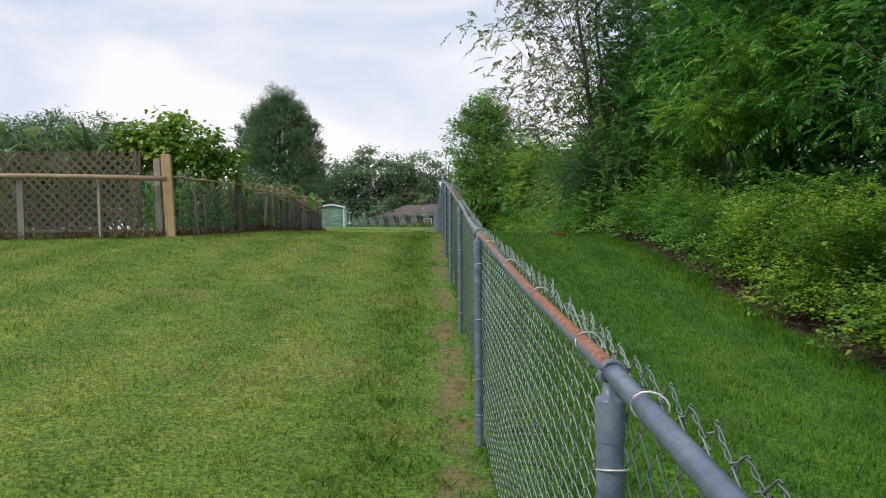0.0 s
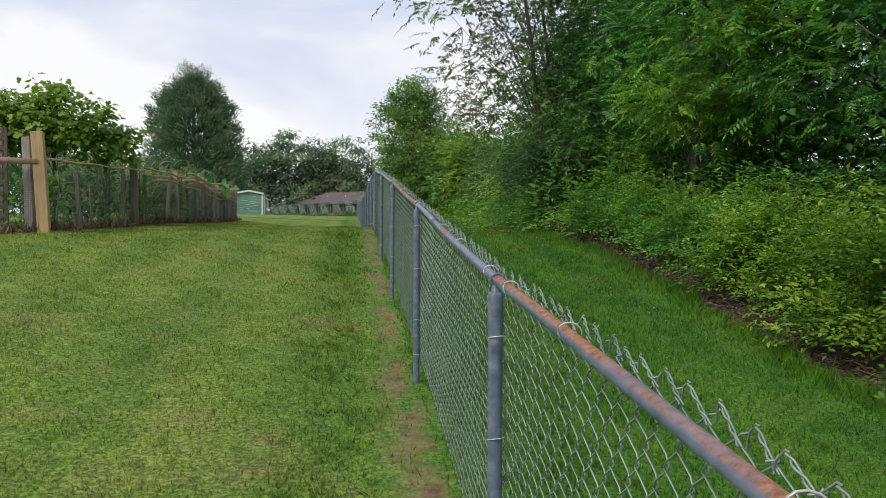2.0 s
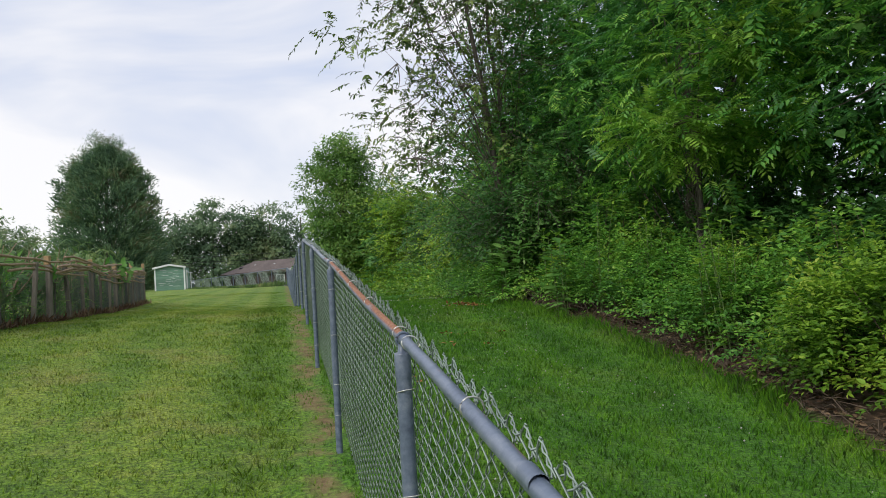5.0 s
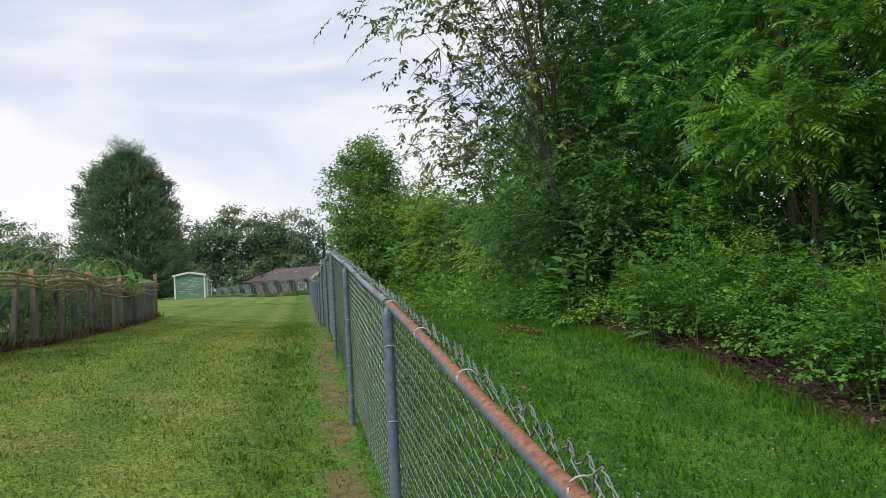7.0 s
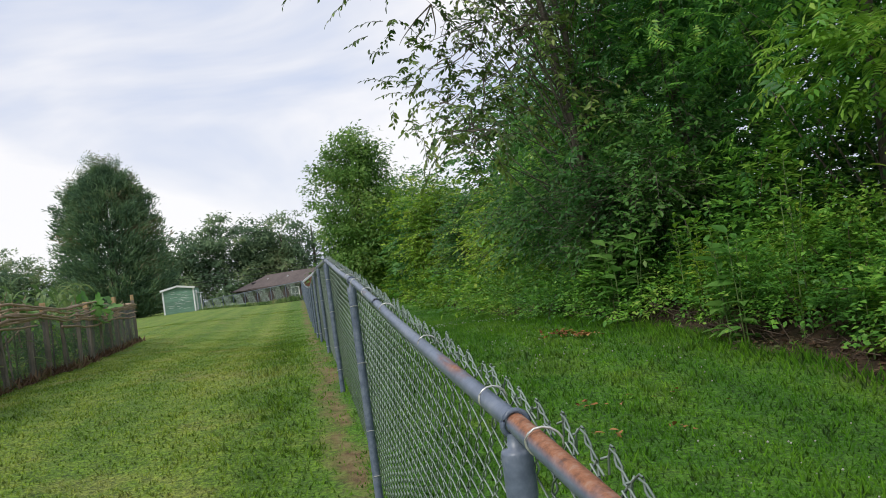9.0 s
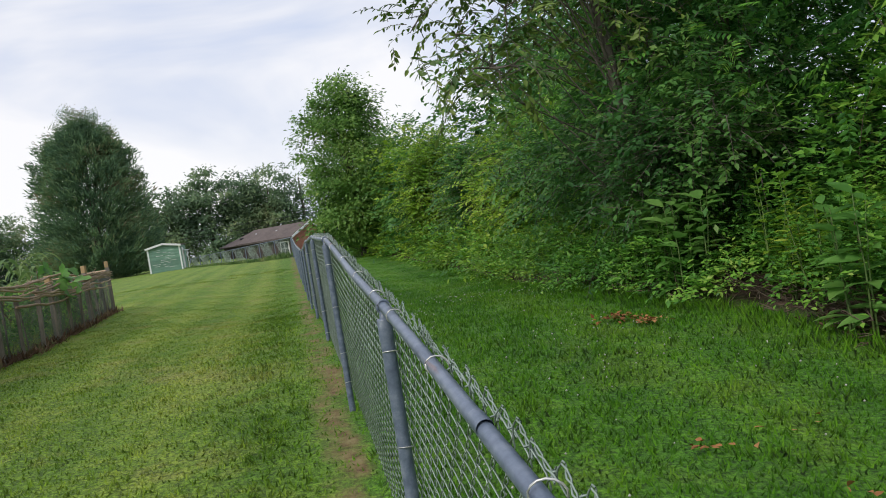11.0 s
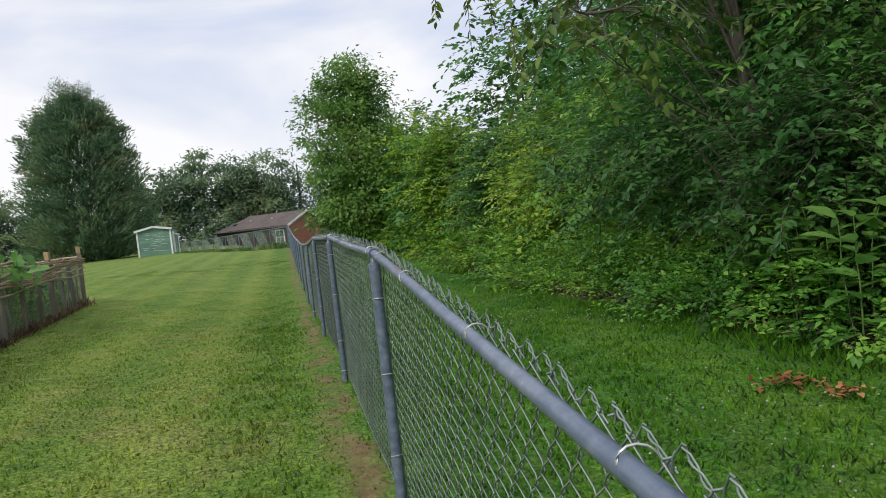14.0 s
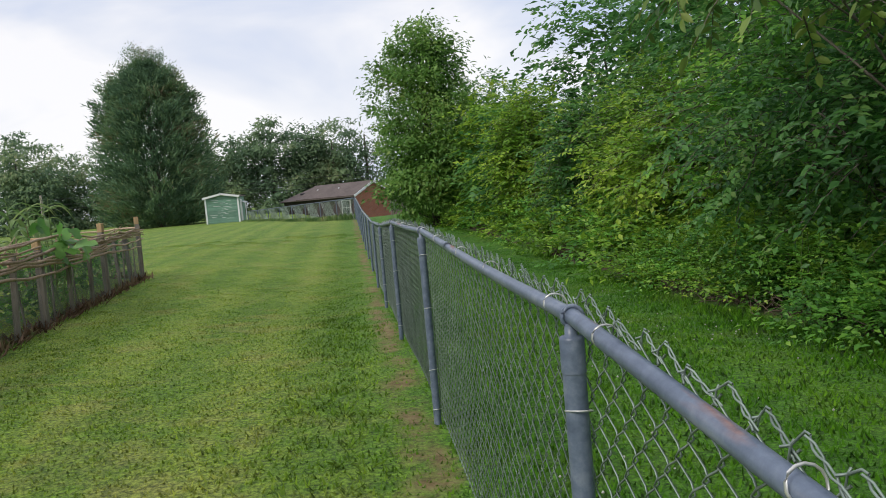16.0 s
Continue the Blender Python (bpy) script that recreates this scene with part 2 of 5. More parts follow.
# brighter copy of the walnut leaflet: light on outer clumps put into its colour
M_FROND_LIT = leaf_material("lit_walnut_leaflet", [(0.25, (0.126, 0.270, 0.036)), (0.5, (0.216, 0.420, 0.054)), (0.78, (0.324, 0.530, 0.072)), (0.95, (0.396, 0.540, 0.096))], 1.4)
M_WOODS = leaf_material("woodland_leaf", [(0.25, (0.045, 0.135, 0.035)), (0.5, (0.082, 0.222, 0.052)), (0.75, (0.142, 0.310, 0.067)), (0.92, (0.211, 0.339, 0.088))], 0.8)
M_LIME = leaf_material("young_tree_leaf", [(0.25, (0.110, 0.237, 0.024)), (0.5, (0.204, 0.369, 0.040)), (0.75, (0.352, 0.506, 0.053)), (0.92, (0.440, 0.550, 0.077))], 0.6)
M_ELM = leaf_material("elm_leaf", [(0.25, (0.050, 0.102, 0.022)), (0.5, (0.115, 0.189, 0.037)), (0.75, (0.189, 0.271, 0.054)), (0.92, (0.258, 0.313, 0.082))], 0.9, 0.45, 0.30)
M_ROUND = leaf_material("pear_tree_leaf", [(0.25, (0.089, 0.194, 0.042)), (0.5, (0.147, 0.289, 0.061)), (0.75, (0.231, 0.389, 0.084)), (0.92, (0.315, 0.420, 0.116))], 0.6)
M_FIR = leaf_material("conifer_spray", [(0.25, (0.099, 0.182, 0.105)), (0.5, (0.155, 0.260, 0.137)), (0.75, (0.218, 0.319, 0.154)), (0.92, (0.291, 0.235, 0.143))], 0.35, 0.6, 0.35)
# distance haze is put into these leaves as paler greens
M_FAR = leaf_material("hazed_tree_leaf", [(0.25, (0.121, 0.197, 0.116)), (0.5, (0.178, 0.267, 0.142)), (0.75, (0.254, 0.344, 0.172)), (0.92, (0.344, 0.381, 0.204))], 0.15, 0.95, 0.45)
M_VINE = leaf_material("grape_leaf", [(0.22, (0.110, 0.215, 0.024)), (0.5, (0.200, 0.330, 0.036)), (0.75, (0.26, 0.38, 0.05)), (0.92, (0.34, 0.43, 0.09))], 1.0)
M_CORN = leaf_material("corn_leaf", [(0.22, (0.081, 0.162, 0.047)), (0.5, (0.155, 0.257, 0.081)), (0.8, (0.284, 0.365, 0.135)), (0.95, (0.459, 0.432, 0.203))], 1.0)
M_POKE = leaf_material("broad_green_leaf", [(0.22, (0.076, 0.202, 0.039)), (0.5, (0.127, 0.298, 0.061)), (0.8, (0.202, 0.380, 0.091)), (0.95, (0.316, 0.430, 0.121))], 1.2, 0.4)
M_BARK = rough_material("grey_brown_bark", (0.050, 0.040, 0.032), (0.17, 0.145, 0.115), 14, (3, 3, 0.6), 0.9, 0.8, 0, 0.03)
M_TWIG = rough_material("dead_twig", (0.050, 0.034, 0.024), (0.14, 0.10, 0.07), 20, (1, 1, 1), 0.9, 0.3)
M_STEM = rough_material("green_stem", (0.07, 0.13, 0.03), (0.15, 0.21, 0.06), 12, (1, 1, 1), 0.6, 0.1)
M_OLDWOOD = rough_material("weathered_grey_wood", (0.17, 0.15, 0.13), (0.40, 0.36, 0.315), 12, (5, 5, 0.5), 0.9, 0.5)
M_STAKE = rough_material("grey_brown_stake", (0.105, 0.090, 0.074), (0.26, 0.230, 0.195), 12, (5, 5, 0.5), 0.9, 0.5)
M_TANWOOD = rough_material("tan_timber", (0.28, 0.175, 0.085), (0.52, 0.36, 0.19), 10, (5, 5, 0.5), 0.8, 0.4)
M_POLE = rough_material("peeled_branch", (0.24, 0.155, 0.10), (0.48, 0.35, 0.25), 10, (2, 2, 2), 0.8, 0.4)
M_LATTICE = rough_material("brown_lattice", (0.065, 0.043, 0.031), (0.155, 0.110, 0.082), 12, (2, 2, 2), 0.85, 0.3)
M_NET = rough_material("dark_garden_netting", (0.055, 0.065, 0.064), (0.125, 0.138, 0.134), 3, (1, 1, 1), 0.7, 0.1)
M_SHED = rough_material("sage_green_siding", (0.12, 0.23, 0.17), (0.19, 0.33, 0.25), 4, (1, 1, 3), 0.6, 0.15)
M_WHITE = rough_material("white_trim_paint", (0.66, 0.67, 0.67), (0.82, 0.82, 0.80), 8, (1, 1, 1), 0.5, 0.05)
M_SHINGLE = rough_material("brown_grey_shingle", (0.085, 0.066, 0.060), (0.165, 0.132, 0.122), 5, (1, 1, 1), 0.95, 0.4)
M_MORTAR = rough_material("mortar", (0.25, 0.19, 0.16), (0.36, 0.29, 0.25), 8, (1, 1, 1), 0.9, 0.3)
M_BRICK = rough_material("orange_red_brick", (0.27, 0.100, 0.062), (0.44, 0.185, 0.115), 6, (1, 1, 1), 0.9, 0.3)
M_SIDING = rough_material("grey_brown_boards", (0.045, 0.035, 0.034), (0.10, 0.080, 0.076), 4, (4, 4, 0.4), 0.9, 0.3)
M_DARK = rough_material("dark_void", (0.015, 0.016, 0.018), (0.03, 0.03, 0.034), 4, (1, 1, 1), 0.7, 0.1)
M_DEADLEAF = leaf_material("fallen_leaf", [(0.25, (0.16, 0.065, 0.025)), (0.5, (0.30, 0.125, 0.045)), (0.8, (0.42, 0.21, 0.08)), (0.95, (0.35, 0.28, 0.12))], 3.0, 0.8, 0.1)
M_DRYWEED = leaf_material("dry_weed", [(0.25, (0.085, 0.048, 0.030)), (0.5, (0.15, 0.090, 0.055)), (0.75, (0.22, 0.15, 0.09)), (0.95, (0.13, 0.17, 0.06))], 1.5, 0.8, 0.15)
M_CLOVER = rough_material("white_clover_head", (0.36, 0.37, 0.31), (0.58, 0.58, 0.51), 20, (1, 1, 1), 0.8, 0.2)
m_glass, gn, gl, gb = material("window_glass", 0.08)
gb.inputs["Base Color"].default_value = (0.03, 0.035, 0.04, 1)
gb.inputs["Specular IOR Level"].default_value = 0.8
M_GLASS = m_glass

# ---- geometry helpers ----
rng = np.random.default_rng(7)


def mesh_np(name, v, f):
    v, f = np.asarray(v, np.float32), np.asarray(f, np.int32)
    me = bpy.data.meshes.new(name)
    me.vertices.add(len(v))
    me.vertices.foreach_set("co", v.ravel())
    me.loops.add(f.size)
    me.loops.foreach_set("vertex_index", f.ravel())
    me.polygons.add(len(f))
    me.polygons.foreach_set("loop_start", np.arange(len(f), dtype=np.int32) * f.shape[1])
    me.update(calc_edges=True)
    return me


def part_np(name, v, f, mat, parent=None, label="", smooth=False):
    me = mesh_np(name, v, f)
    me.materials.append(mat)
    if smooth:
        me.polygons.foreach_set("use_smooth", np.ones(len(f), bool))
    ob = new(name, me)
    if parent is not None:
        ob.parent = parent
    if label:
        tagged(ob, label)
    return ob


def part(name, bm, mat, parent=None, label="", smooth=False):
    me = bpy.data.meshes.new(name)
    bm.to_mesh(me)
    bm.free()
    me.materials.append(mat)
    for p in me.polygons:
        p.use_smooth = smooth
    ob = new(name, me)
    if parent is not None:
        ob.parent = parent
    if label:
        tagged(ob, label)
    return ob


def thing(name, label, category, group="", kind="", at=(0, 0, 0)):
    ob = new(name)
    ob.location = at
    return tagged(ob, label, category, group, kind)


def box_bm(size, centre=(0, 0, 0), bevel=0.0, turn=None):
    bm = bmesh.new()
    bmesh.ops.create_cube(bm, size=1.0)
    for v in bm.verts:
        v.co = Vector((v.co.x * size[0], v.co.y * size[1], v.co.z * size[2]))
    if bevel:
        bmesh.ops.bevel(bm, geom=bm.edges[:], offset=bevel, segments=1, affect="EDGES")
    m = Matrix.Translation(centre)
    if turn is not None:
        m = m @ turn
    bmesh.ops.transform(bm, matrix=m, verts=bm.verts)
    return bm


def unit(a):
    return a / np.maximum(np.linalg.norm(a, axis=-1, keepdims=True), 1e-9)


def tubes(paths, radii, sides=6, closed=False, caps_on=False):
    """Quads of round pipes along many paths of equal length: paths (n, k, 3), radii a number, (k,) or (n, k)."""
    p = np.asarray(paths, float)
    if p.ndim == 2:
        p = p[None]
    n, k, _ = p.shape
    r = np.broadcast_to(np.asarray(radii, float), (n, k))
    if closed:
        d = unit(np.roll(p, -1, 1) - np.roll(p, 1, 1))
    else:
        d = np.empty_like(p)
        d[:, 1:-1] = p[:, 2:] - p[:, :-2]
        d[:, 0], d[:, -1] = p[:, 1] - p[:, 0], p[:, -1] - p[:, -2]
        d = unit(d)
    ref = np.where(np.abs(d[..., 2:3]) > 0.9, np.array([1.0, 0.0, 0.0]), np.array([0.0, 0.0, 1.0]))
    ref = np.where((np.abs(d[:, :, 2]).max(1) > 0.9)[:, None, None] & (np.abs(d[:, :, 0]).max(1) < 0.85)[:, None, None], np.array([1.0, 0.0, 0.0]), ref)
    a = unit(np.cross(d, ref))
    b = np.cross(d, a)
    t = np.arange(sides) * 2 * np.pi / sides
    ring = a[:, :, None] * np.cos(t)[:, None] + b[:, :, None] * np.sin(t)[:, None]
    v = (p[:, :, None] + r[:, :, None, None] * ring).reshape(-1, 3)
    kk = k if closed else k - 1
    i, j, s = np.meshgrid(np.arange(n), np.arange(kk), np.arange(sides), indexing="ij")
    j2, s2 = (j + 1) % k, (s + 1) % sides
    f = np.stack([(i * k + j) * sides + s, (i * k + j) * sides + s2, (i * k + j2) * sides + s2, (i * k + j2) * sides + s], -1).reshape(-1, 4)
    if caps_on and not closed and sides >= 5:
        caps = []
        for q in range(n):
            c0, c1 = q * k * sides, (q * k + k - 1) * sides
            for s0 in range(1, sides - 2, 2):
                caps.append((c0, c0 + s0 + 2, c0 + s0 + 1, c0 + s0))
                caps.append((c1, c1 + s0, c1 + s0 + 1, c1 + s0 + 2))
        f = np.vstack([f, np.array(caps)])
    return v, f


def merge(pieces):
    vs, fs, o = [], [], 0
    for v, f in pieces:
        vs.append(v)
        fs.append(np.asarray(f) + o)
        o += len(v)
    return np.vstack(vs), np.vstack(fs)


def scatter(template, p, d, nrm, s, widen=None):
    """Many copies of a small leaf shape joined in one mesh: at p, pointing along d, facing nrm, of size s."""
    tv, tf = template
    d = unit(d)
    nrm = unit(nrm - (nrm * d).sum(-1, keepdims=True) * d)
    side = np.cross(d, nrm)
    w = s if widen is None else s * widen
    v = p[:, None] + s[:, None, None] * (tv[None, :, 1:2] * d[:, None] + tv[None, :, 2:3] * nrm[:, None]) + w[:, None, None] * tv[None, :, 0:1] * side[:, None]
    f = tf[None] + (np.arange(len(p)) * len(tv))[:, None, None]
    return v.reshape(-1, 3), f.reshape(-1, tf.shape[1])


LEAF = (np.array([[0, 0, 0], [-0.24, 0.42, 0.07], [0, 1, -0.10], [0.24, 0.42, 0.07]]), np.array([[0, 2, 1], [0, 3, 2]]))
OVAL = (np.array([[0, 0, 0], [-0.22, 0.30, 0.05], [-0.19, 0.66, 0.02], [0, 1, -0.10], [0.19, 0.66, 0.02], [0.22, 0.30, 0.05]]), np.array([[0, 3, 2], [0, 2, 1], [0, 5, 4], [0, 4, 3]]))
BROAD = (
    np.array([[0, 0, 0], [-0.17, 0.18, 0.05], [-0.24, 0.45, 0.05], [-0.12, 0.78, -0.02], [0, 1, -0.14], [0.12, 0.78, -0.02], [0.24, 0.45, 0.05], [0.17, 0.18, 0.05], [0, 0.45, 0.0]]),
    np.array([[0, 8, 1], [1, 8, 2], [2, 8, 3], [3, 8, 4], [4, 8, 5], [5, 8, 6], [6, 8, 7], [7, 8, 0]]),
)
LOBED = (
    np.array([[0, 0, 0], [-0.36, -0.05, 0], [-0.46, 0.35, 0.05], [-0.26, 0.48, 0.0], [-0.30, 0.80, -0.03], [0, 1.0, -0.1], [0.30, 0.80, -0.03], [0.26, 0.48, 0.0], [0.46, 0.35, 0.05], [0.36, -0.05, 0]]),
    np.array([[0, 2, 1], [0, 3, 2], [0, 4, 3], [0, 5, 4], [0, 6, 5], [0, 7, 6], [0, 8, 7], [0, 9, 8]]),
)


def frond_shape(pairs=6):
    """A feather leaf: a thin arched midrib with opposite drooping leaflets and one at the tip."""
    v, f = [], []

    def arch(y):
        return np.array([0, y, -0.20 * y * y])

    for y0, y1 in ((0.0, 0.5), (0.5, 1.0)):
        o = len(v)
        v += [arch(y0) - (0.006, 0, 0), arch(y0) + (0.006, 0, 0), arch(y1) + (0.004, 0, 0)]
        f.append((o, o + 1, o + 2))
    for i in range(pairs):
        y = 0.22 + 0.72 * i / pairs
        for sgn in (-1, 1):
            q, d = arch(y + 0.03 * sgn), unit(np.array([sgn * 0.85, 0.45, -0.20]))
            w, ln = np.array([-0.45 * sgn, 0.85, 0.1]) * 0.058, 0.30 * (1 - 0.35 * abs(y - 0.5))
            o = len(v)
            v += [q, q + d * ln * 0.42 + w, q + d * ln + (0, 0, -0.05), q + d * ln * 0.42 - w]
            f += [(o, o + 2, o + 1), (o, o + 3, o + 2)]
    q, o = arch(0.97), len(v)
    v += [q, q + (-0.05, 0.1, -0.04), q + (0, 0.26, -0.16), q + (0.05, 0.1, -0.04)]
    f += [(o, o + 2, o + 1), (o, o + 3, o + 2)]
    return np.array(v), np.array(f)


FROND = frond_shape(5)


# ---- ground ----
GF_Y = np.array([-400, -60, -20, -5, 0, 1.2, 4.24, 7.28, 10.32, 13.36, 16.4, 19.44, 22.5, 26, 30, 38.5, 56, 62, 70, 80, 100, 900])
GF_Z = np.array([-4, -3, -1.3, -0.32, 0, 0.09, 0.28, 0.51, 0.76, 0.99, 1.32, 1.38, 1.32, 1.18, 1.12, 1.2, 1.58, 1.5, 1.0, 0.55, 0.4, 0.4])
GL_Y = np.array([-400, -60, -5, 0, 8, 14, 18, 31, 45, 60, 77, 100, 900])
GL_Z = np.array([-4, -3, -0.3, 0.15, 0.85, 1.40, 1.47, 1.42, 1.50, 1.60, 1.64, 1.65, 1.65])


# fall of the ground towards the wood edge
BANK_Y = np.array([-10, 0, 7.3, 10.2, 13, 16, 18, 20, 23.5, 26, 30, 900])
BANK_Z = np.array([-0.36, -0.34, -0.24, -0.19, -0.09, -0.06, -0.01, -0.03, -0.12, -0.06, 0.0, 0.0])


def soft_interp(y, ys, zs):
    return sum(np.interp(y + o, ys, zs) for o in (-1.2, -0.6, 0, 0.6, 1.2)) / 5


def ground_z(x, y):
    x, y = np.asarray(x, float), np.asarray(y, float)
    k = np.clip((-x - 0.2) / 4.8, 0, 1)
    k = k * k * (3 - 2 * k)
    a, b = soft_interp(y, GF_Y, GF_Z), soft_interp(y, GL_Y, GL_Z)
    e = np.clip((x - 0.5) / 3.3, 0, 1)
    bank = soft_interp(y, BANK_Y, BANK_Z) * e * e * (3 - 2 * e) + 0.10 * np.clip((x - 4.3) / 1.0, 0, 1)
    lumps = 0.018 * np.sin(1.7 * x + 0.6 * y) * np.sin(0.9 * y - 0.5 * x) + 0.010 * np.sin(4.1 * x + 1.3) * np.sin(3.3 * y)
    return a + (b - a) * k + bank + lumps


def build_ground():
    xs = np.concatenate([[-900, -400, -200, -120, -80, -55, -40, -30, -24, -19], np.arange(-15, 7, 0.25), [7.5, 9, 12, 16, 22, 30, 45, 70, 120, 200, 400, 900]])
    ys = np.concatenate([[-900, -400, -150, -60, -30, -18, -12], np.arange(-8, 42, 0.25), np.arange(42, 110, 2.0), [120, 140, 180, 260, 400, 900]])
    gx, gy = np.meshgrid(xs, ys)
    v = np.stack([gx, gy, ground_z(gx, gy)], -1).reshape(-1, 3)
    c = len(xs)
    i, j = np.meshgrid(np.arange(len(ys) - 1), np.arange(c - 1), indexing="ij")
    q = i * c + j
    f = np.stack([q, q + 1, q + c + 1, q + c], -1).reshape(-1, 4)
    tagged(part_np("ground", v, f, M_GROUND, smooth=True), "sloping mown grass lot with bare clay along the fence", "ground", kind="structure")


build_ground()

HEDGE_Y = np.array([-8, 0, 5.6, 7.3, 8.6, 10.2, 13.2, 14.4, 15.4, 16.6, 18, 20, 23.4, 26.2, 28, 32, 38, 45, 60])
HEDGE_X = np.array([3.6, 3.6, 3.68, 3.72, 3.68, 3.86, 4.02, 4.0, 3.86, 3.72, 3.52, 3.44, 3.62, 3.80, 3.85, 3.95, 4.05, 3.3, 3.4])


def hedge_x(y):
    return np.interp(y, HEDGE_Y, HEDGE_X) + 0.06 * np.sin(2.3 * np.asarray(y)) + 0.05 * np.sin(5.1 * np.asarray(y) + 1)


def build_grass(name, label, n, x0, x1, y0, y1, tall, seed):
    r = np.random.default_rng(seed)
    y = y0 + (y1 - y0) * r.random(n) ** 1.9
    x = x0 + (x1 - x0) * r.random(n)
    keep = (r.random(n) < np.clip((y - y0) / 3.5, 0, 1)) & ((x0 > -1) | (r.random(n) < np.clip((x - x0) / 2.5, 0, 1))) & (x < hedge_x(y) + 0.15) & ~((np.abs(x - 0.18 - 0.06 * np.sin(3 * y)) < 0.12 + 0.06 * np.sin(1.3 * y)) & (r.random(n) < 0.66))
    x, y = x[keep], y[keep]
    n = len(x)
    tuft = 0.5 + 0.5 * np.sin(7.3 * x + 2 * np.sin(3.1 * y)) * np.sin(6.1 * y + 1.7 * np.sin(2.3 * x))
    h = tall * (0.40 + 0.75 * tuft ** 1.5 + 0.7 * r.random(n) ** 2) * np.clip(1 - (y - 16) / 26, 0.25, 1) * (1 + 0.5 * np.exp(-((x + 0.35) / 0.28) ** 2)) * (1 + 1.5 * np.exp(-(((hedge_x(y) - x) / 0.22) ** 2)))
    w = 0.0042 * (0.8 + 0.6 * r.random(n)) * (1 + 0.075 * np.maximum(y - 6, 0))
    a, lean = r.random(n) * 2 * np.pi, 0.25 + 0.85 * r.random(n)
    b = a + np.pi / 2 + r.normal(0, 0.5, n)
    z = ground_z(x, y) - 0.004
    base = np.stack([x, y, z], -1)
    side = np.stack([np.cos(b), np.sin(b), 0 * b], -1) * w[:, None]
    tip = base + np.stack([np.cos(a) * lean * h, np.sin(a) * lean * h, h], -1)
    v = np.stack([base - side, base + side, tip], 1).reshape(-1, 3)
    f = np.arange(3 * n).reshape(-1, 3)
    tagged(part_np(name, v, f, M_BLADE), label, "grass", kind="stuff")


build_grass("lawn_grass", "short mown yellow-green lawn grass with straw patches", 450000, -8.5, 0.28, -1.0, 46.0, 0.026, 11)
build_grass("verge_grass", "lusher dark green grass beyond the fence", 245000, 0.28, 4.1, -0.5, 46.0, 0.042, 12)


def build_tufts():
    """Longer tufts that the mower misses beside the fence."""
    r = np.random.default_rng(13)
    m, per = 520, 12
    y = 0.8 + 24 * r.random(m) ** 1.5
    x = r.normal(-0.30, 0.15, m)
    ok = np.sin(1.7 * y + 1.2 * x) + r.normal(0, 0.9, m) > -0.2
    x, y = x[ok], y[ok]
    size = np.repeat(0.6 + 0.8 * r.random(len(x)), per)
    x, y = np.repeat(x, per), np.repeat(y, per)
    n = len(x)
    a = r.random(n) * 2 * np.pi
    rad = 0.045 * np.sqrt(r.random(n)) * size
    x, y = x + rad * np.cos(a), y + rad * np.sin(a)
    base = np.stack([x, y, ground_z(x, y)], -1)
    d = np.stack([0.9 * np.cos(a), 0.9 * np.sin(a), 0.55 + 0.6 * r.random(n)], -1) + r.normal(0, 0.2, (n, 3))
    v, f = scatter(LEAF, base, d, np.array([0, 0, 1.0]) + r.normal(0, 0.3, (n, 3)), 0.048 * size * (0.6 + 0.7 * r.random(n)), np.full(n, 0.24))
    tagged(part_np("grass_tufts", v, f, M_BLADE), "longer green tufts of grass beside the fence", "grass", kind="stuff")


build_tufts()

# ---- chain-link fence ----
FX = 0.285
RAIL_Y = np.array([-7.92, -4.88, -1.84, 1.13, 4.24, 7.28, 10.32, 13.36, 16.4, 19.44, 22.48, 25.52, 29.5, 38.5, 56.0])
RAIL_Z = np.array([0.70, 0.90, 1.08, 1.272, 1.468, 1.732, 2.012, 2.258, 2.475, 2.505, 2.46, 2.33, 2.25, 2.32, 2.72])
POSTS = np.concatenate([RAIL_Y[:12], np.linspace(28.56, 56.0, 10)])


# the fence line wavers a little from post to post
WAVER_Y = np.array([-2.0, 1.13, 4.24, 7.28, 10.32, 13.36, 16.4, 19.44, 24.0])
WAVER_X = np.array([0.0, 0.010, -0.008, 0.008, 0.0, -0.004, -0.004, 0.004, 0.0])


def rail_z(y):
    return np.interp(y, RAIL_Y, RAIL_Z)


def ring(c, axis, r0, r1, n=12):
    """A closed loop round c across the axis, r0 and r1 its half-widths."""
    axis = unit(np.asarray(axis, float))
    a = unit(np.cross(axis, (0.3, 0.2, 1.0) if abs(axis[2]) < 0.8 else (1.0, 0.0, 0.0)))
    b = np.cross(axis, a)
    t = np.arange(n) * 2 * np.pi / n
    return c + r0 * np.cos(t)[:, None] * a + r1 * np.sin(t)[:, None] * b


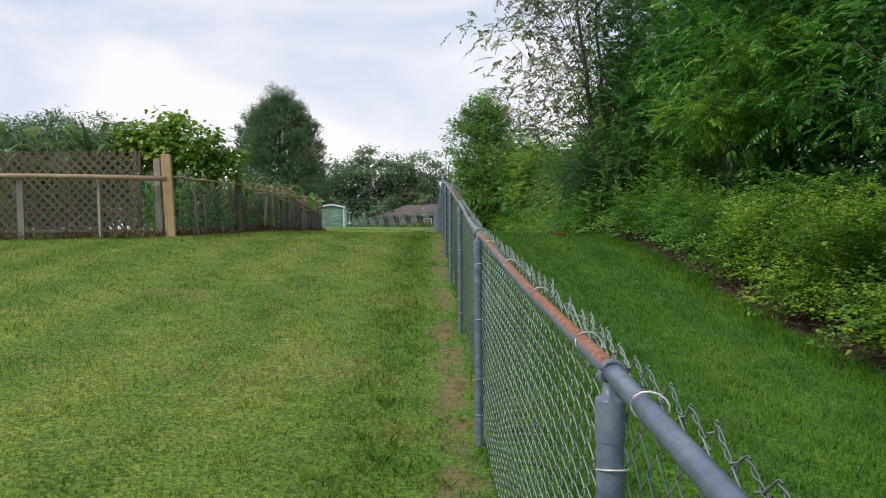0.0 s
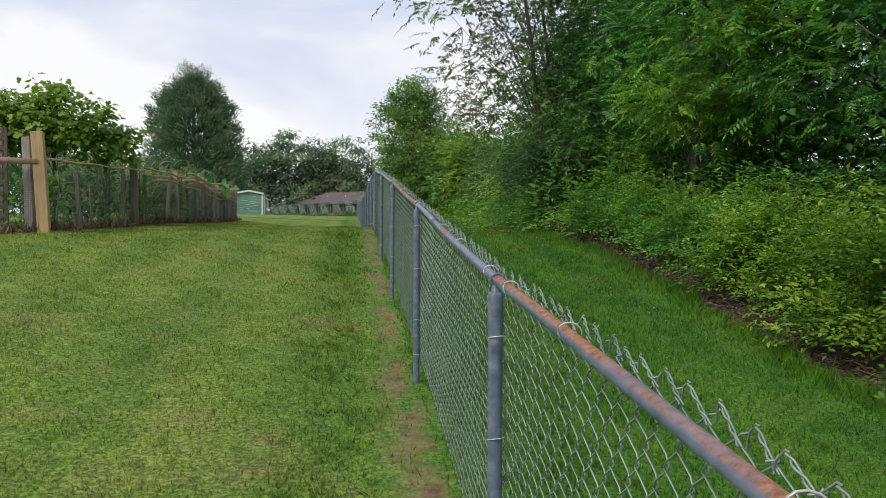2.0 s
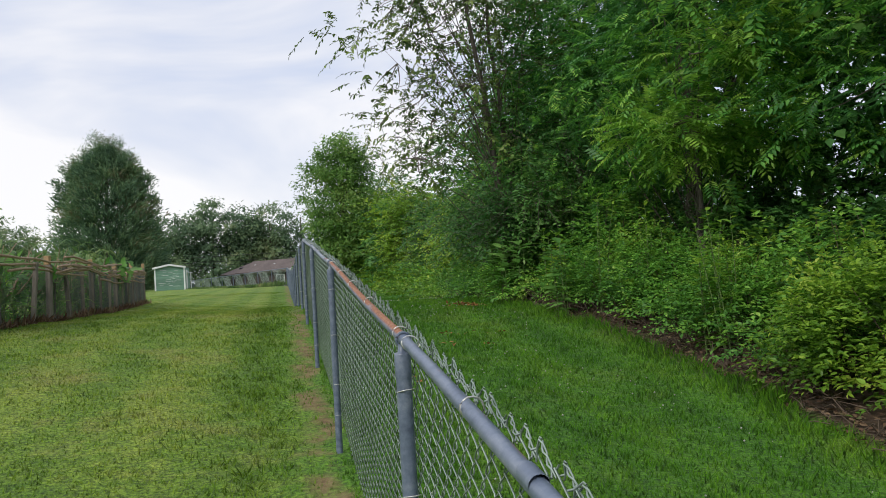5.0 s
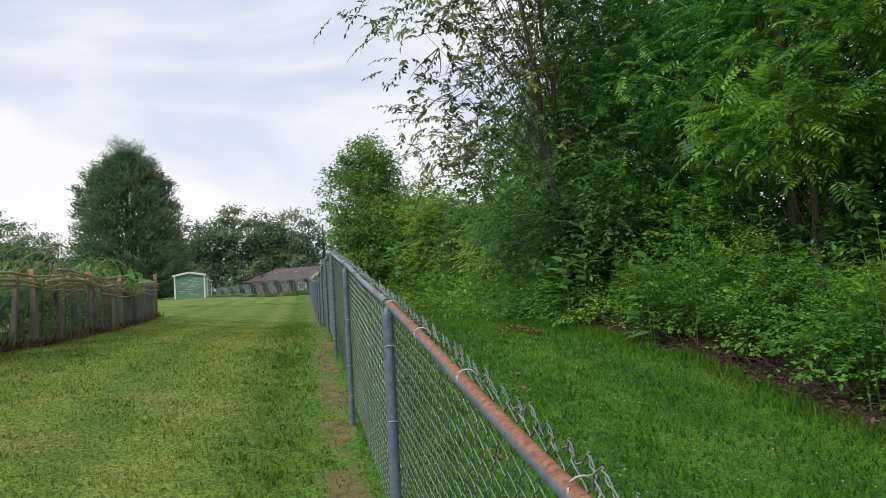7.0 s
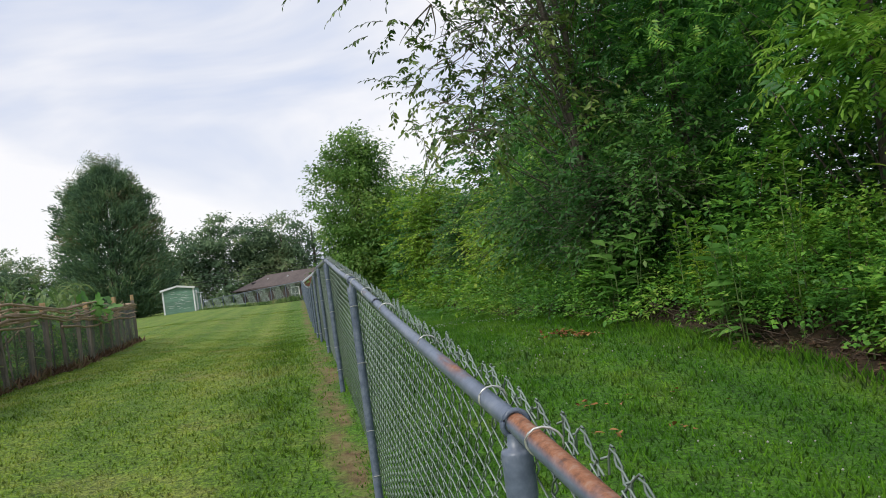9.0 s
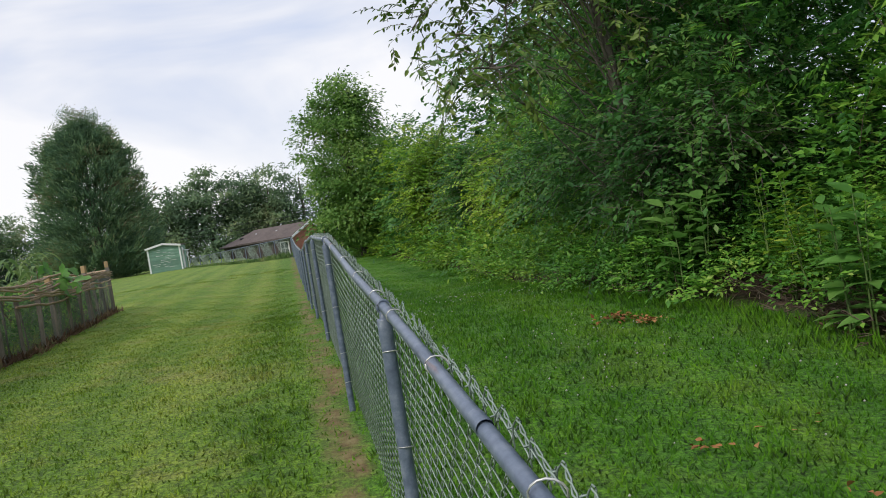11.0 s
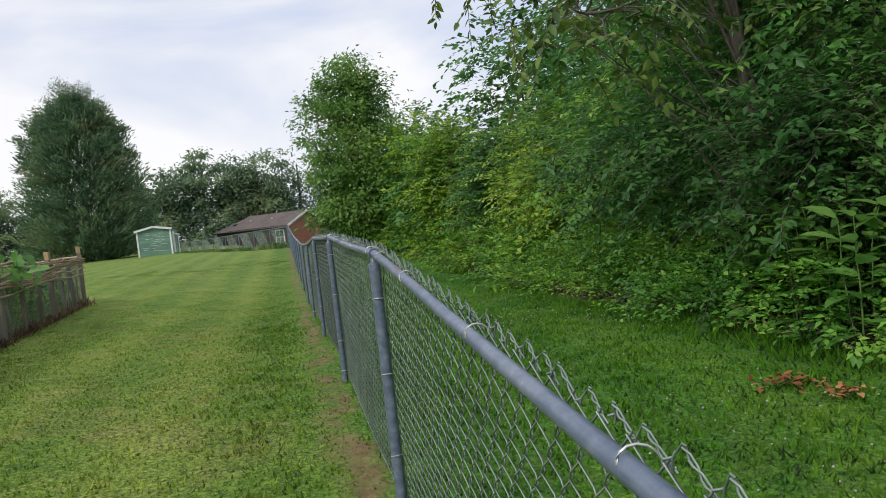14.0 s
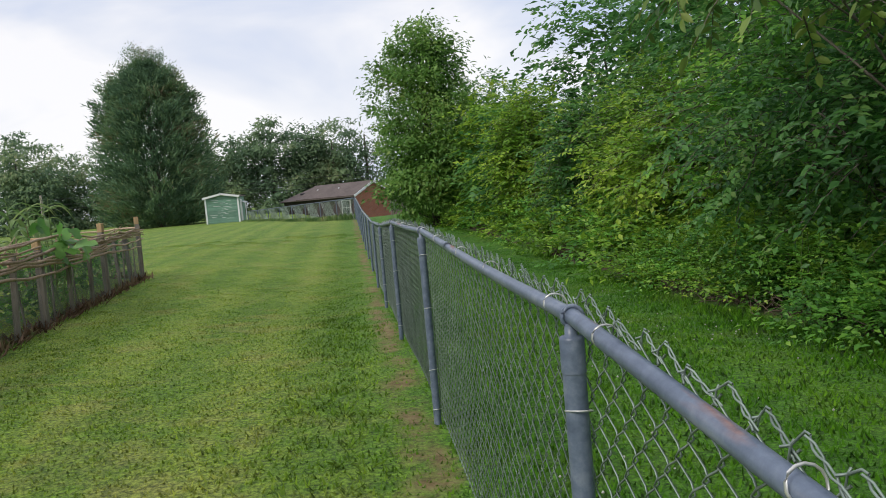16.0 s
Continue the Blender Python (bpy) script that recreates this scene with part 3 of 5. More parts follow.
def wire_bay(y0, y1, grade):
    """The woven wire of one bay: wavy pickets hooked into each other, with twisted tops. grade 2: near, 0: far off."""
    h = 0.0425 if grade else 0.085
    n = max(2, int(round((y1 - y0) / h)))
    h = (y1 - y0) / n
    k = int(1.13 / h)
    sub = 3 if grade == 2 else 1
    yi = y0 + np.arange(n) * h
    j = np.arange(k * sub + 1) / sub
    ph = j[None] + (np.arange(n)[:, None] % 2)
    wave = 0.5 - 0.5 * np.cos(np.pi * ph)
    tri = 1 - np.abs(ph % 2 - 1)
    w = 0.45 * wave + 0.55 * tri if sub > 1 else tri
    r = np.random.default_rng(int(500 + y0 * 10))
    yy = yi[:, None] + h * (-0.06 + 1.12 * w) + 0.006 * np.sin(7 * yi)[:, None] + r.normal(0, 0.0012, (n, 1))
    zz = rail_z(yi)[:, None] + 0.016 - (k - j[None]) * h + 0.005 * np.sin(3.1 * yi[:, None] + j[None])
    xx = FX + 0.026 + (0.0042 if sub > 1 else 0.003) * np.sin(np.pi * ph + 0.8) + 0.007 * np.sin(1.3 * yi[:, None] + 0.2 * j[None])
    pieces = [tubes(np.stack([xx, yy, zz], -1), 0.0021 if grade else 0.003, 3)]
    if not grade:
        return merge(pieces)
    # cut tops: a twisted double wire slants up to a bent tip and a short end hooks down to the next knot
    m = np.arange(0, n - 1, 2)
    q = len(m)
    by = yi[m] + h
    z0 = rail_z(by) + 0.016
    tip = np.stack([FX + 0.030 + r.normal(0, 0.004, q), by + 0.012 + r.normal(0, 0.006, q), z0 + 0.013 + 0.012 * r.random(q)], -1)
    foot = np.stack([FX + 0.026 + r.normal(0, 0.002, q), by - 1.25 * h + r.normal(0, 0.004, q), z0 - 0.016], -1)
    knot = tip + np.stack([r.normal(0.0, 0.004, q), 0.024 + r.normal(0, 0.004, q), -0.014 + r.normal(0, 0.003, q)], -1)
    sides = 4 if grade == 2 else 3
    u = np.linspace(0, 1, 7)
    for sgn in (-1, 1):
        turn = np.stack([0.0030 * sgn * np.cos(9 * u), 0 * u, 0.0030 * sgn * np.sin(9 * u)], -1)
        leg = foot[:, None] * (1 - u)[None, :, None] + tip[:, None] * u[None, :, None] + turn[None]
        pieces.append(tubes(leg, 0.0017, sides))
    low = np.stack([knot[:, 0], knot[:, 1] + 0.006, z0 - 0.012], -1)
    pieces.append(tubes(np.stack([tip - np.array([0, 0.006, -0.003]), tip + np.array([0, 0.003, 0.004]), knot, low], 1), 0.0017, sides))
    pieces.append(tubes(np.stack([knot + np.array([0.004, 0, 0.006]), knot, knot + np.array([-0.006, 0.010, -0.004])], 1), 0.0017, sides))
    return merge(pieces)


def build_fence():
    f = thing("chain_link_fence", "grey pipe chain-link fence with wire barbs along the rusty top rail", "fence", at=(FX, 1.2, 0.1))

    def child(name, v, q, mat, label="", smooth=True):
        v = np.array(v, float)
        v[:, 0] += np.interp(v[:, 1], WAVER_Y, WAVER_X)
        return part_np(name, v - np.array([FX, 1.2, 0.1]), q, mat, f, label, smooth)

    for i, y in enumerate(POSTS):
        z1, z0 = float(rail_z(y)), float(ground_z(FX, y)) - 0.15
        lean = 0.004 * math.sin(5 * i)
        px = FX - 0.004
        fine = y < 26
        s = 18 if fine else 8
        v, q = tubes([[(px + lean, y, z0), (px, y, z1 - 0.050)]], 0.0222, s)
        post = child("post", v, q, M_STEEL)
        v, q = tubes([[(px, y, z1 - 0.105), (px, y, z1 - 0.042), (px, y, z1 - 0.037), (px, y, z1 - 0.035), (px, y, z1 - 0.012)]], [[0.0236, 0.0236, 0.0222, 0.0125, 0.0115]], s)
        child("post_cap", v, q, M_STEEL, "loop cap of pressed grey steel", False)
        if fine:
            dz = float(rail_z(y + 0.3) - rail_z(y - 0.3)) / 0.6
            v, q = tubes([ring(np.array([FX, y, z1]), (0, 1, dz), 0.0200, 0.0200, 16)], 0.0045, 6, closed=True)
            child("cap_loop", v, q, M_STEEL)
            for k, dzz in enumerate((0.16, 0.46, 0.80, 1.02)):
                c = np.array([px + 0.004, y, z1 - dzz - 0.02 * math.sin(3.3 * i + k)])
                v, q = tubes([ring(c, (0.1 * math.sin(i + k), 0.25, 1), 0.030, 0.0255, 14)], 0.0019, 5, closed=True)
                child("post_tie", v, q, M_TIE, "twisted bright aluminium wire")
    for i in range(len(POSTS) - 1):
        y0, y1 = POSTS[i], POSTS[i + 1]
        n = 8
        ys = np.linspace(y0, y1, n)
        ends = 0.5 * (rail_z(ys) + np.interp(ys, [y0, y1], rail_z(np.array([y0, y1]))))
        sag = -0.006 * np.sin(np.pi * (ys - y0) / (y1 - y0))
        p = np.stack([FX + 0.004 * np.sin(2.1 * ys), ys, ends + sag], -1)
        v, q = tubes([p], 0.0158, 18 if y0 < 24 else 8)
        child("top_rail", v, q, M_RUSTY if i in (3, 5) else (M_SPOTTED if i == 4 else M_STEEL), "orange rust worn through the grey paint" if i in (3, 5) else "")
        child("wire_mesh", *wire_bay(y0, y1, 2 if 1 < y0 < 16 else (1 if -2 < y0 < 24 else 0)), M_WIRE, smooth=False)
        if y0 < 24:
            for k, t in enumerate((0.05, 0.27, 0.50, 0.74, 0.955)):
                y = y0 + (y1 - y0) * (t + 0.02 * math.sin(4.7 * i + 2.1 * k))
                c = np.array([FX + 0.008, y, float(rail_z(y)) + 0.002])
                v, q = tubes([ring(c, (0.25 * math.sin(i * 2 + k), 1, 0.15 * math.cos(i + 3 * k)), 0.0255, 0.0205, 14)], 0.0019, 5, closed=True)
                child("rail_tie", v, q, M_TIE, "twisted bright aluminium wire")
        if i in (4, 6, 8):
            y = y0 + 1.9
            c = float(rail_z(y))
            v, q = tubes([[(FX, y - 0.06, float(rail_z(y - 0.06))), (FX, y - 0.055, float(rail_z(y - 0.055))), (FX, y - 0.005, float(rail_z(y - 0.005))), (FX, y, c)]], [[0.0156, 0.0164, 0.0164, 0.0156]], 18)
            child("rail_sleeve", v, q, M_STEEL)


build_fence()


# ---- plants ----
def limb_path(a, b, n, bend, r):
    t = np.linspace(0, 1, n)[:, None]
    a, b = np.asarray(a, float), np.asarray(b, float)
    p = a + (b - a) * t
    side = r.normal(0, 1, 3) * bend * np.linalg.norm(b - a)
    p = p + side * (t * (1 - t)) * 1.6 + r.normal(0, 0.02 * bend * 4, (n, 3)) * t
    return p


def crown_points(lobes, clumps, per, spread, r, shell=0.5, flat=0.6):
    """Clump centres through the lobes, and leaves round each clump."""
    lobes = np.asarray(lobes, float)
    vol = np.prod(lobes[:, 3:], 1) ** 0.67
    pick = r.choice(len(lobes), clumps, p=vol / vol.sum())
    d = unit(r.normal(0, 1, (clumps, 3)))
    c = lobes[pick, :3] + lobes[pick, 3:] * d * (r.random((clumps, 1)) ** shell)
    q = np.repeat(c, per, 0)
    scale = np.repeat(0.6 + 0.8 * r.random(clumps), per)[:, None]
    p = q + r.normal(0, 1, q.shape) * spread * scale * np.array([1, 1, flat])
    return c, p, unit(0.6 * np.repeat(d, per, 0) + 0.8 * unit(p - q))


def leaf_sprays(p, out, length, count, r, rise=0.1, sag=0.35, hang=0.2, spread=0.45):
    """Arching shoots that start at p and bear leaves by turns on both sides: leaf places, ways, facings, and the shoots' paths."""
    n = len(p)
    d0 = unit(out * np.array([1, 1, 0.5]) + r.normal(0, spread, (n, 3)) + np.array([0, 0, rise]))
    ln = length * (0.55 + 0.9 * r.random(n))
    fall = np.array([0, 0, -sag])
    u = (np.arange(count) + 0.7) / count

    def at(t):
        return p[:, None] + ln[:, None, None] * (d0[:, None] * t[None, :, None] + fall * (t * t)[None, :, None])

    side = unit(np.cross(d0, np.array([0, 0, 1.0])))
    sign = np.where(np.arange(count) % 2, 1.0, -1.0)
    sign[-1] = 0.0
    way = 0.55 * d0[:, None] + 0.85 * side[:, None] * sign[None, :, None] + np.array([0, 0, -hang]) + r.normal(0, 0.22, (n, count, 3))
    face = np.array([0, 0, 1.0]) + 0.45 * out[:, None] + r.normal(0, 0.30, (n, count, 3))
    return at(u).reshape(-1, 3), way.reshape(-1, 3), face.reshape(-1, 3), at(np.array([0, 0.5, 1.0]))


def plant_tree(name, label, category, base, trunk, lobes, clumps, per, spread, leaf, size, mat, seed, group="", limbs=12, twigs=0, shell=0.5, droop=0.35, tilt=0.5, widen=None, bark=None, spray=None, flat=0.0):
    """trunk: points from the foot upward and the foot's radius."""
    r = np.random.default_rng(seed)
    base = np.asarray(base, float)
    t = thing(name, label, category, group, at=tuple(base))
    pts, r0 = trunk
    pts = np.array(pts, float)
    k = len(pts)
    tt = np.linspace(0, k - 1, 4 * k)
    path = np.stack([np.interp(tt, np.arange(k), pts[:, c]) for c in range(3)], -1) + r.normal(0, 0.02, (4 * k, 3)) * np.array([1, 1, 0])
    rad = r0 * (1 - 0.75 * np.linspace(0, 1, 4 * k)) * (1 + 0.5 * np.exp(-np.linspace(0, 1, 4 * k) * 14))
    v, f = tubes([path], [rad], 9)
    part_np("trunk", v - base, f, bark or M_BARK, t, smooth=True)
    c, p, out = crown_points(lobes, clumps, per, spread, r, shell)
    branch, boughs = [], []
    order = r.permutation(len(c))
    for q in c[order[:limbs]]:
        s = path[int(np.clip(np.argmin(np.abs(path[:, 2] - (q[2] * 0.6 + base[2] * 0.4))), k, 4 * k - 2)) - r.integers(0, k)]
        b = limb_path(s, q, 7, 0.12, r)
        boughs.append(b)
        v, f = tubes([b], [r0 * 0.17 * (1 - 0.85 * np.linspace(0, 1, 7))], 5)
        part_np("limb", v - base, f, bark or M_BARK, t, smooth=True)
    for q in c[order[limbs : limbs + twigs]]:
        near = boughs[int(np.argmin([np.linalg.norm(b[4] - q) for b in boughs]))]
        start = near[int(np.argmin(np.linalg.norm(near[2:] - q, axis=1))) + 2]
        if np.linalg.norm(start - q) > 1.1:
            continue
        branch.append(tubes([limb_path(start, q, 5, 0.22, r)], [np.linspace(0.012, 0.004, 5)], 4))
    if branch:
        br = [b for b in branch if b[1].shape[1] == 4]
        v, f = merge(br)
        tagged(part_np("twig_spray", v - base, f, bark or M_BARK, t, smooth=True), kind="stuff")
    n = len(p)
    if spray:
        far = size > 0.15
        p, d, nrm, shoots = leaf_sprays(p, out, spray[0], spray[1], r, *spray[2:])
        n = len(p)
        v, f = tubes(shoots[:: 9 if far else (3 if len(shoots) > 1100 else 1)], np.array([0.006, 0.004, 0.002]), 3)
        tagged(part_np("twigwork", v - base, f, bark or M_BARK, t), kind="stuff")
    else:
        d = unit(out * np.array([1, 1, 0.4]) + r.normal(0, tilt, (n, 3)) + np.array([0, 0, -droop]))
        nrm = np.array([0, 0, 0.6 + flat]) + (0.9 - 0.5 * min(flat, 1.0)) * out + r.normal(0, 0.32, (n, 3))
    s = size * (0.65 + 0.7 * r.random(n))
    v, f = scatter(leaf, p, d, nrm, s, widen)
    part_np("crown", v - base, f, mat, t)
    return t


def gz(x, y):
    return float(ground_z(x, y))


# hedge of sprawling shrubs at the foot of the woods
def build_shrub(x, y, rx, ry, h, n, mat, seed, label, size=0.042, lift=0.0, leaf=LEAF):
    r = np.random.default_rng(seed)
    z = gz(x, y)
    t = thing("shrub", label, "shrub", "shrubs along the wood edge", at=(x, y, z))
    # uneven mound: lumps of leafy shoots
    m = 40
    a, e = r.random(m) * 2 * np.pi, np.where(np.arange(m) < 0.3 * m, 0.04 + 0.2 * r.random(m), r.random(m) ** 0.8)
    lump = np.stack([np.cos(a) * rx * np.sqrt(1 - e * e) * (0.62 + 0.5 * r.random(m)), np.sin(a) * ry * np.sqrt(1 - e * e) * (0.62 + 0.5 * r.random(m)), h * (0.10 + 0.90 * e * (0.65 + 0.5 * r.random(m)))], -1)
    lump[:, 2] += lift
    per = 9
    i = r.integers(0, m, n // per)
    q = len(i)
    jit = r.normal(0, 1, (q, 3))
    out = unit(unit(lump[i] * np.array([1, 1, 1.2])) * 0.8 + 0.6 * unit(jit))
    p = lump[i] + jit * np.array([0.15, 0.15, 0.10]) * (0.7 + 0.6 * (i % 7)[:, None] / 6) - out * (r.random((q, 1)) ** 2) * 0.35
    shoot = r.random(q) < 0.08
    p[shoot] += np.array([0, 0, 1]) * (r.random((shoot.sum(), 1)) ** 2) * 0.24
    p, d, nrm, paths = leaf_sprays(p, out, 5.5 * size, per, r, 0.30, 0.45, 0.12)
    n = len(p)
    p[:, 2] = np.maximum(p[:, 2], 0.04 + lift * (0.5 + 0.5 * r.random(n)))
    v, f = scatter(leaf, p, d, nrm, size * (0.6 + 0.8 * r.random(n)), np.full(n, 1.15))
    part_np("foliage", v, f, mat, t)
    st = []
    for k in range(16):
        q = lump[r.integers(0, m)]
        s = np.array([q[0] * 0.35, q[1] * 0.5, -0.03]) + r.normal(0, 0.08, 3) * np.array([1, 1, 0])
        st.append(tubes([limb_path(s, q, 6, 0.22, r)], [np.linspace(0.009, 0.003, 6)], 4))
    v, f = merge(st)
    tagged(part_np("brushwood", v, f, M_TWIG, t, smooth=True), kind="stuff")


def build_hedge():
    r = np.random.default_rng(21)
    y = -5.0
    k = 0
    while y < 58:
        near = 3.5 < y < 27
        h = 0.95 + 0.16 * math.sin(0.9 * y) + 0.15 * r.random()
        if y > 12.5:
            h *= 0.78
        x = float(np.interp(y, HEDGE_Y, HEDGE_X)) + (1.12 if y < 16.5 else 0.98)
        n = (9200 if y < 12 else 6800) if near else 1700
        sunny = y < 11 or y > 22 and k % 3
        lift = 0.13 if 3 < y < 17 else 0.04
        build_shrub(x, y, 1.02, 0.95, h, n, M_HEDGE if sunny else M_HEDGE_B, 300 + k, "yellow-green honeysuckle mound at the wood edge" if sunny else "dark bramble mound at the wood edge", (0.055 if y < 18 else 0.062) if near else 0.12, lift, OVAL if 4 < y < 11 else LEAF)
        tall = (1.32 + 0.14 * math.sin(1.7 * y)) if y < 13.5 else (1.0 if y < 18 else 0.98)
        build_shrub(x + 1.0, y + 0.6, 1.1, 1.0, tall, n * 3 // 10, M_HEDGE_B if k % 2 else M_HEDGE, 500 + k, "tall leafy shrub behind the hedge", 0.085 if near else 0.13)
        y += 1.25 if near else 1.9
        k += 1


build_hedge()
for i in range(11):
    build_shrub(10.2 + 0.8 * math.sin(i * 2.2), 1.0 + 3.0 * i, 2.0, 1.9, 2.9, 2600, M_WOODS, 560 + i, "dark undergrowth deep in the wood", 0.22)

for i in range(6):
    y = 17.6 + 1.5 * i
    build_shrub(6.0 + 0.3 * math.sin(2.7 * i), y, 0.95, 1.05, 2.3 + 0.25 * math.sin(1.9 * i), 4200, M_WOODS if i % 3 else M_HEDGE_B, 580 + i, "leafy green understorey bush behind the hedge", 0.10)

for i in range(4):
    build_shrub(7.0 + 0.3 * math.sin(2.7 * i), 12.6 + 1.5 * i, 0.9, 1.0, 1.65, 2600, M_WOODS, 590 + i, "shaded low bush under the walnut trees", 0.10)

# dead twigs and litter along the hedge foot
def build_litter():
    r = np.random.default_rng(31)
    n = 900
    y = 3 + 22 * r.random(n)
    x = hedge_x(y) + 0.06 + 0.55 * r.random(n)
    z = ground_z(x, y) + 0.02 + 0.16 * r.random(n) ** 2
    a = r.normal(math.pi / 2, 0.9, n)
    ln = 0.10 + 0.28 * r.random(n)
    p0 = np.stack([x, y, z], -1)
    p2 = p0 + np.stack([np.cos(a) * ln * 0.6, np.sin(a) * ln, r.normal(0, 0.07, n)], -1)
    p1 = (p0 + p2) / 2 + r.normal(0, 0.03, (n, 3)) + np.array([0, 0, 0.03])
    v, f = tubes(np.stack([p0, p1, p2], 1), np.array([0.005, 0.004, 0.002]), 4)
    tagged(part_np("dead_twigs", v, f, M_TWIG), "tangle of brown dead twigs under the hedge", "twigs", kind="stuff")
    n = 2400
    y = 3 + 13.5 * r.random(n)
    x = hedge_x(y) + 0.02 + 0.6 * r.random(n) ** 0.8
    p = np.stack([x, y, ground_z(x, y) + 0.008 + 0.03 * r.random(n)], -1)
    v, f = scatter(BROAD, p, r.normal(0, 1, (n, 3)) * np.array([1, 1, 0.25]), np.array([0, 0, 1.0]) + r.normal(0, 0.4, (n, 3)), 0.03 + 0.045 * r.random(n), np.full(n, 1.1))
    tagged(part_np("leaf_litter", v, f, M_DRYWEED), "brown dead leaves on bare soil under the hedge", "leaves", kind="stuff")


build_litter()

# the woods
def wood_tree(name, label, x, y, trunk_top, r0, lobes, clumps, per, spread, leaf, size, mat, seed, **more):
    z = gz(x, y) - 0.05
    lean = more.pop("lean", (0.0, 0.0))
    pts = [(x, y, z), (x + lean[0] * 0.3, y + lean[1] * 0.3, z + trunk_top * 0.35), (x + lean[0] * 0.7, y + lean[1] * 0.7, z + trunk_top * 0.7), (x + lean[0], y + lean[1], z + trunk_top)]
    return plant_tree(name, label, "tree", (x, y, z), (pts, r0), lobes, clumps, per, spread, leaf, size, mat, seed, **more)


WOOD = "trees of the wood edge"
wood_tree("walnut_tree", "walnut tree with long feathery bright green leaves", 6.6, 16.8, 6.5, 0.11, [(6.7, 15.9, 4.9, 2.1, 2.2, 2.2), (7.4, 15.2, 3.5, 0.9, 1.0, 0.5), (7.8, 16.2, 7.0, 2.3, 2.6, 2.2)], 380, 10, 0.34, FROND, 0.35, M_FROND, 41, group=WOOD, limbs=16, twigs=60, droop=0.08, tilt=0.45, shell=0.35, flat=1.0)
wood_tree("walnut_tree", "walnut tree with long feathery bright green leaves", 8.4, 12.6, 7.0, 0.12, [(8.0, 12.4, 4.9, 2.2, 2.3, 2.8), (8.6, 12.0, 7.5, 2.6, 2.8, 2.4)], 310, 10, 0.36, FROND, 0.38, M_FROND, 42, group=WOOD, limbs=16, twigs=50, droop=0.08, tilt=0.45, shell=0.35, flat=1.0)
wood_tree("walnut_tree", "walnut sapling with drooping feathery green leaves", 6.2, 20.5, 5.5, 0.09, [(6.0, 20.2, 4.4, 1.8, 2.0, 2.2), (6.6, 20.6, 6.6, 2.2, 2.3, 1.9)], 300, 10, 0.34, FROND, 0.35, M_FROND, 43, group=WOOD, limbs=12, twigs=40, droop=0.12, tilt=0.45, shell=0.35, flat=1.0)
wood_tree("walnut_tree", "walnut tree with long feathery green leaves", 8.2, 8.0, 6.5, 0.10, [(8.0, 8.2, 4.5, 2.1, 2.3, 2.6), (8.4, 7.6, 7.0, 2.4, 2.8, 2.0)], 170, 10, 0.36, FROND, 0.38, M_FROND, 44, group=WOOD, limbs=12, twigs=30, droop=0.08, tilt=0.45, shell=0.35, flat=1.0)
# added crown for the walnut's light-struck outer clumps, bright by its leaf colour
wood_tree("walnut_tree", "added walnut crown, feathery leaves coloured bright yellow-green as if lit", 6.1, 15.7, 3.9, 0.06, [(5.7, 15.5, 3.75, 0.95, 1.0, 0.35), (6.7, 15.3, 3.6, 0.9, 0.9, 0.28), (6.3, 14.9, 4.95, 0.9, 0.9, 0.30)], 90, 8, 0.22, FROND, 0.36, M_FROND_LIT, 48, group=WOOD, limbs=14, twigs=40, droop=0.05, tilt=0.35, shell=0.6, flat=1.2)
# slender elm leaning over the grass, with open see-through branches
wood_tree("elm_tree", "slender forked elm with sparse drooping olive leaves", 4.40, 19.7, 7.4, 0.085, [(2.6, 20.0, 6.7, 1.5, 1.6, 1.9), (3.6, 20.2, 8.2, 1.9, 2.0, 1.9), (2.7, 20.6, 5.2, 1.2, 1.3, 0.8), (2.7, 19.6, 4.2, 1.1, 1.5, 0.40), (2.3, 18.3, 3.75, 0.7, 0.7, 0.30), (3.6, 19.8, 5.2, 0.9, 0.9, 1.2)], 235, 3, 0.22, OVAL, 0.095, M_ELM, 45, group=WOOD, limbs=26, twigs=240, lean=(-0.75, 0.3), spray=(0.38, 10, 0.10, 0.35, 0.50, 0.60))
wood_tree("elm_tree", "slender elm stem with sparse olive leaves", 4.75, 20.2, 7.6, 0.078, [(4.5, 21.0, 7.6, 2.0, 2.0, 2.1), (4.6, 20.6, 5.2, 1.3, 1.3, 1.4), (4.4, 19.9, 4.1, 0.8, 0.9, 0.5)], 85, 4, 0.24, OVAL, 0.095, M_ELM, 46, group=WOOD, limbs=20, twigs=120, lean=(-0.35, 0.9), spray=(0.38, 10, 0.10, 0.35, 0.45, 0.60))

wood_tree("young_tree", "leafy sapling before the elm stem at the wood edge", 4.15, 18.95, 1.9, 0.03, [(4.05, 18.95, 2.55, 0.5, 0.6, 0.75), (4.4, 18.5, 2.9, 0.6, 0.6, 0.6)], 110, 5, 0.18, OVAL, 0.075, M_WOODS, 49, group=WOOD, limbs=10, twigs=20, widen=1.1, spray=(0.34, 9, 0.1, 0.3, 0.2))
wood_tree("bushy_tree", "small bushy tree with green leaves at the wood edge", 4.9, 21.4, 3.4, 0.05, [(4.7, 21.0, 3.1, 1.3, 1.5, 1.2), (4.6, 22.6, 2.9, 1.2, 1.4, 1.1), (4.9, 19.6, 2.9, 0.7, 0.9, 0.7), (5.2, 20.0, 4.3, 1.0, 1.2, 0.8), (4.15, 19.5, 3.0, 0.45, 0.6, 0.6), (4.5, 18.6, 3.4, 0.7, 0.8, 0.8)], 380, 4, 0.24, LEAF, 0.09, M_WOODS, 47, group=WOOD, limbs=12, twigs=40, widen=1.1, spray=(0.42, 10, 0.1, 0.35, 0.25))
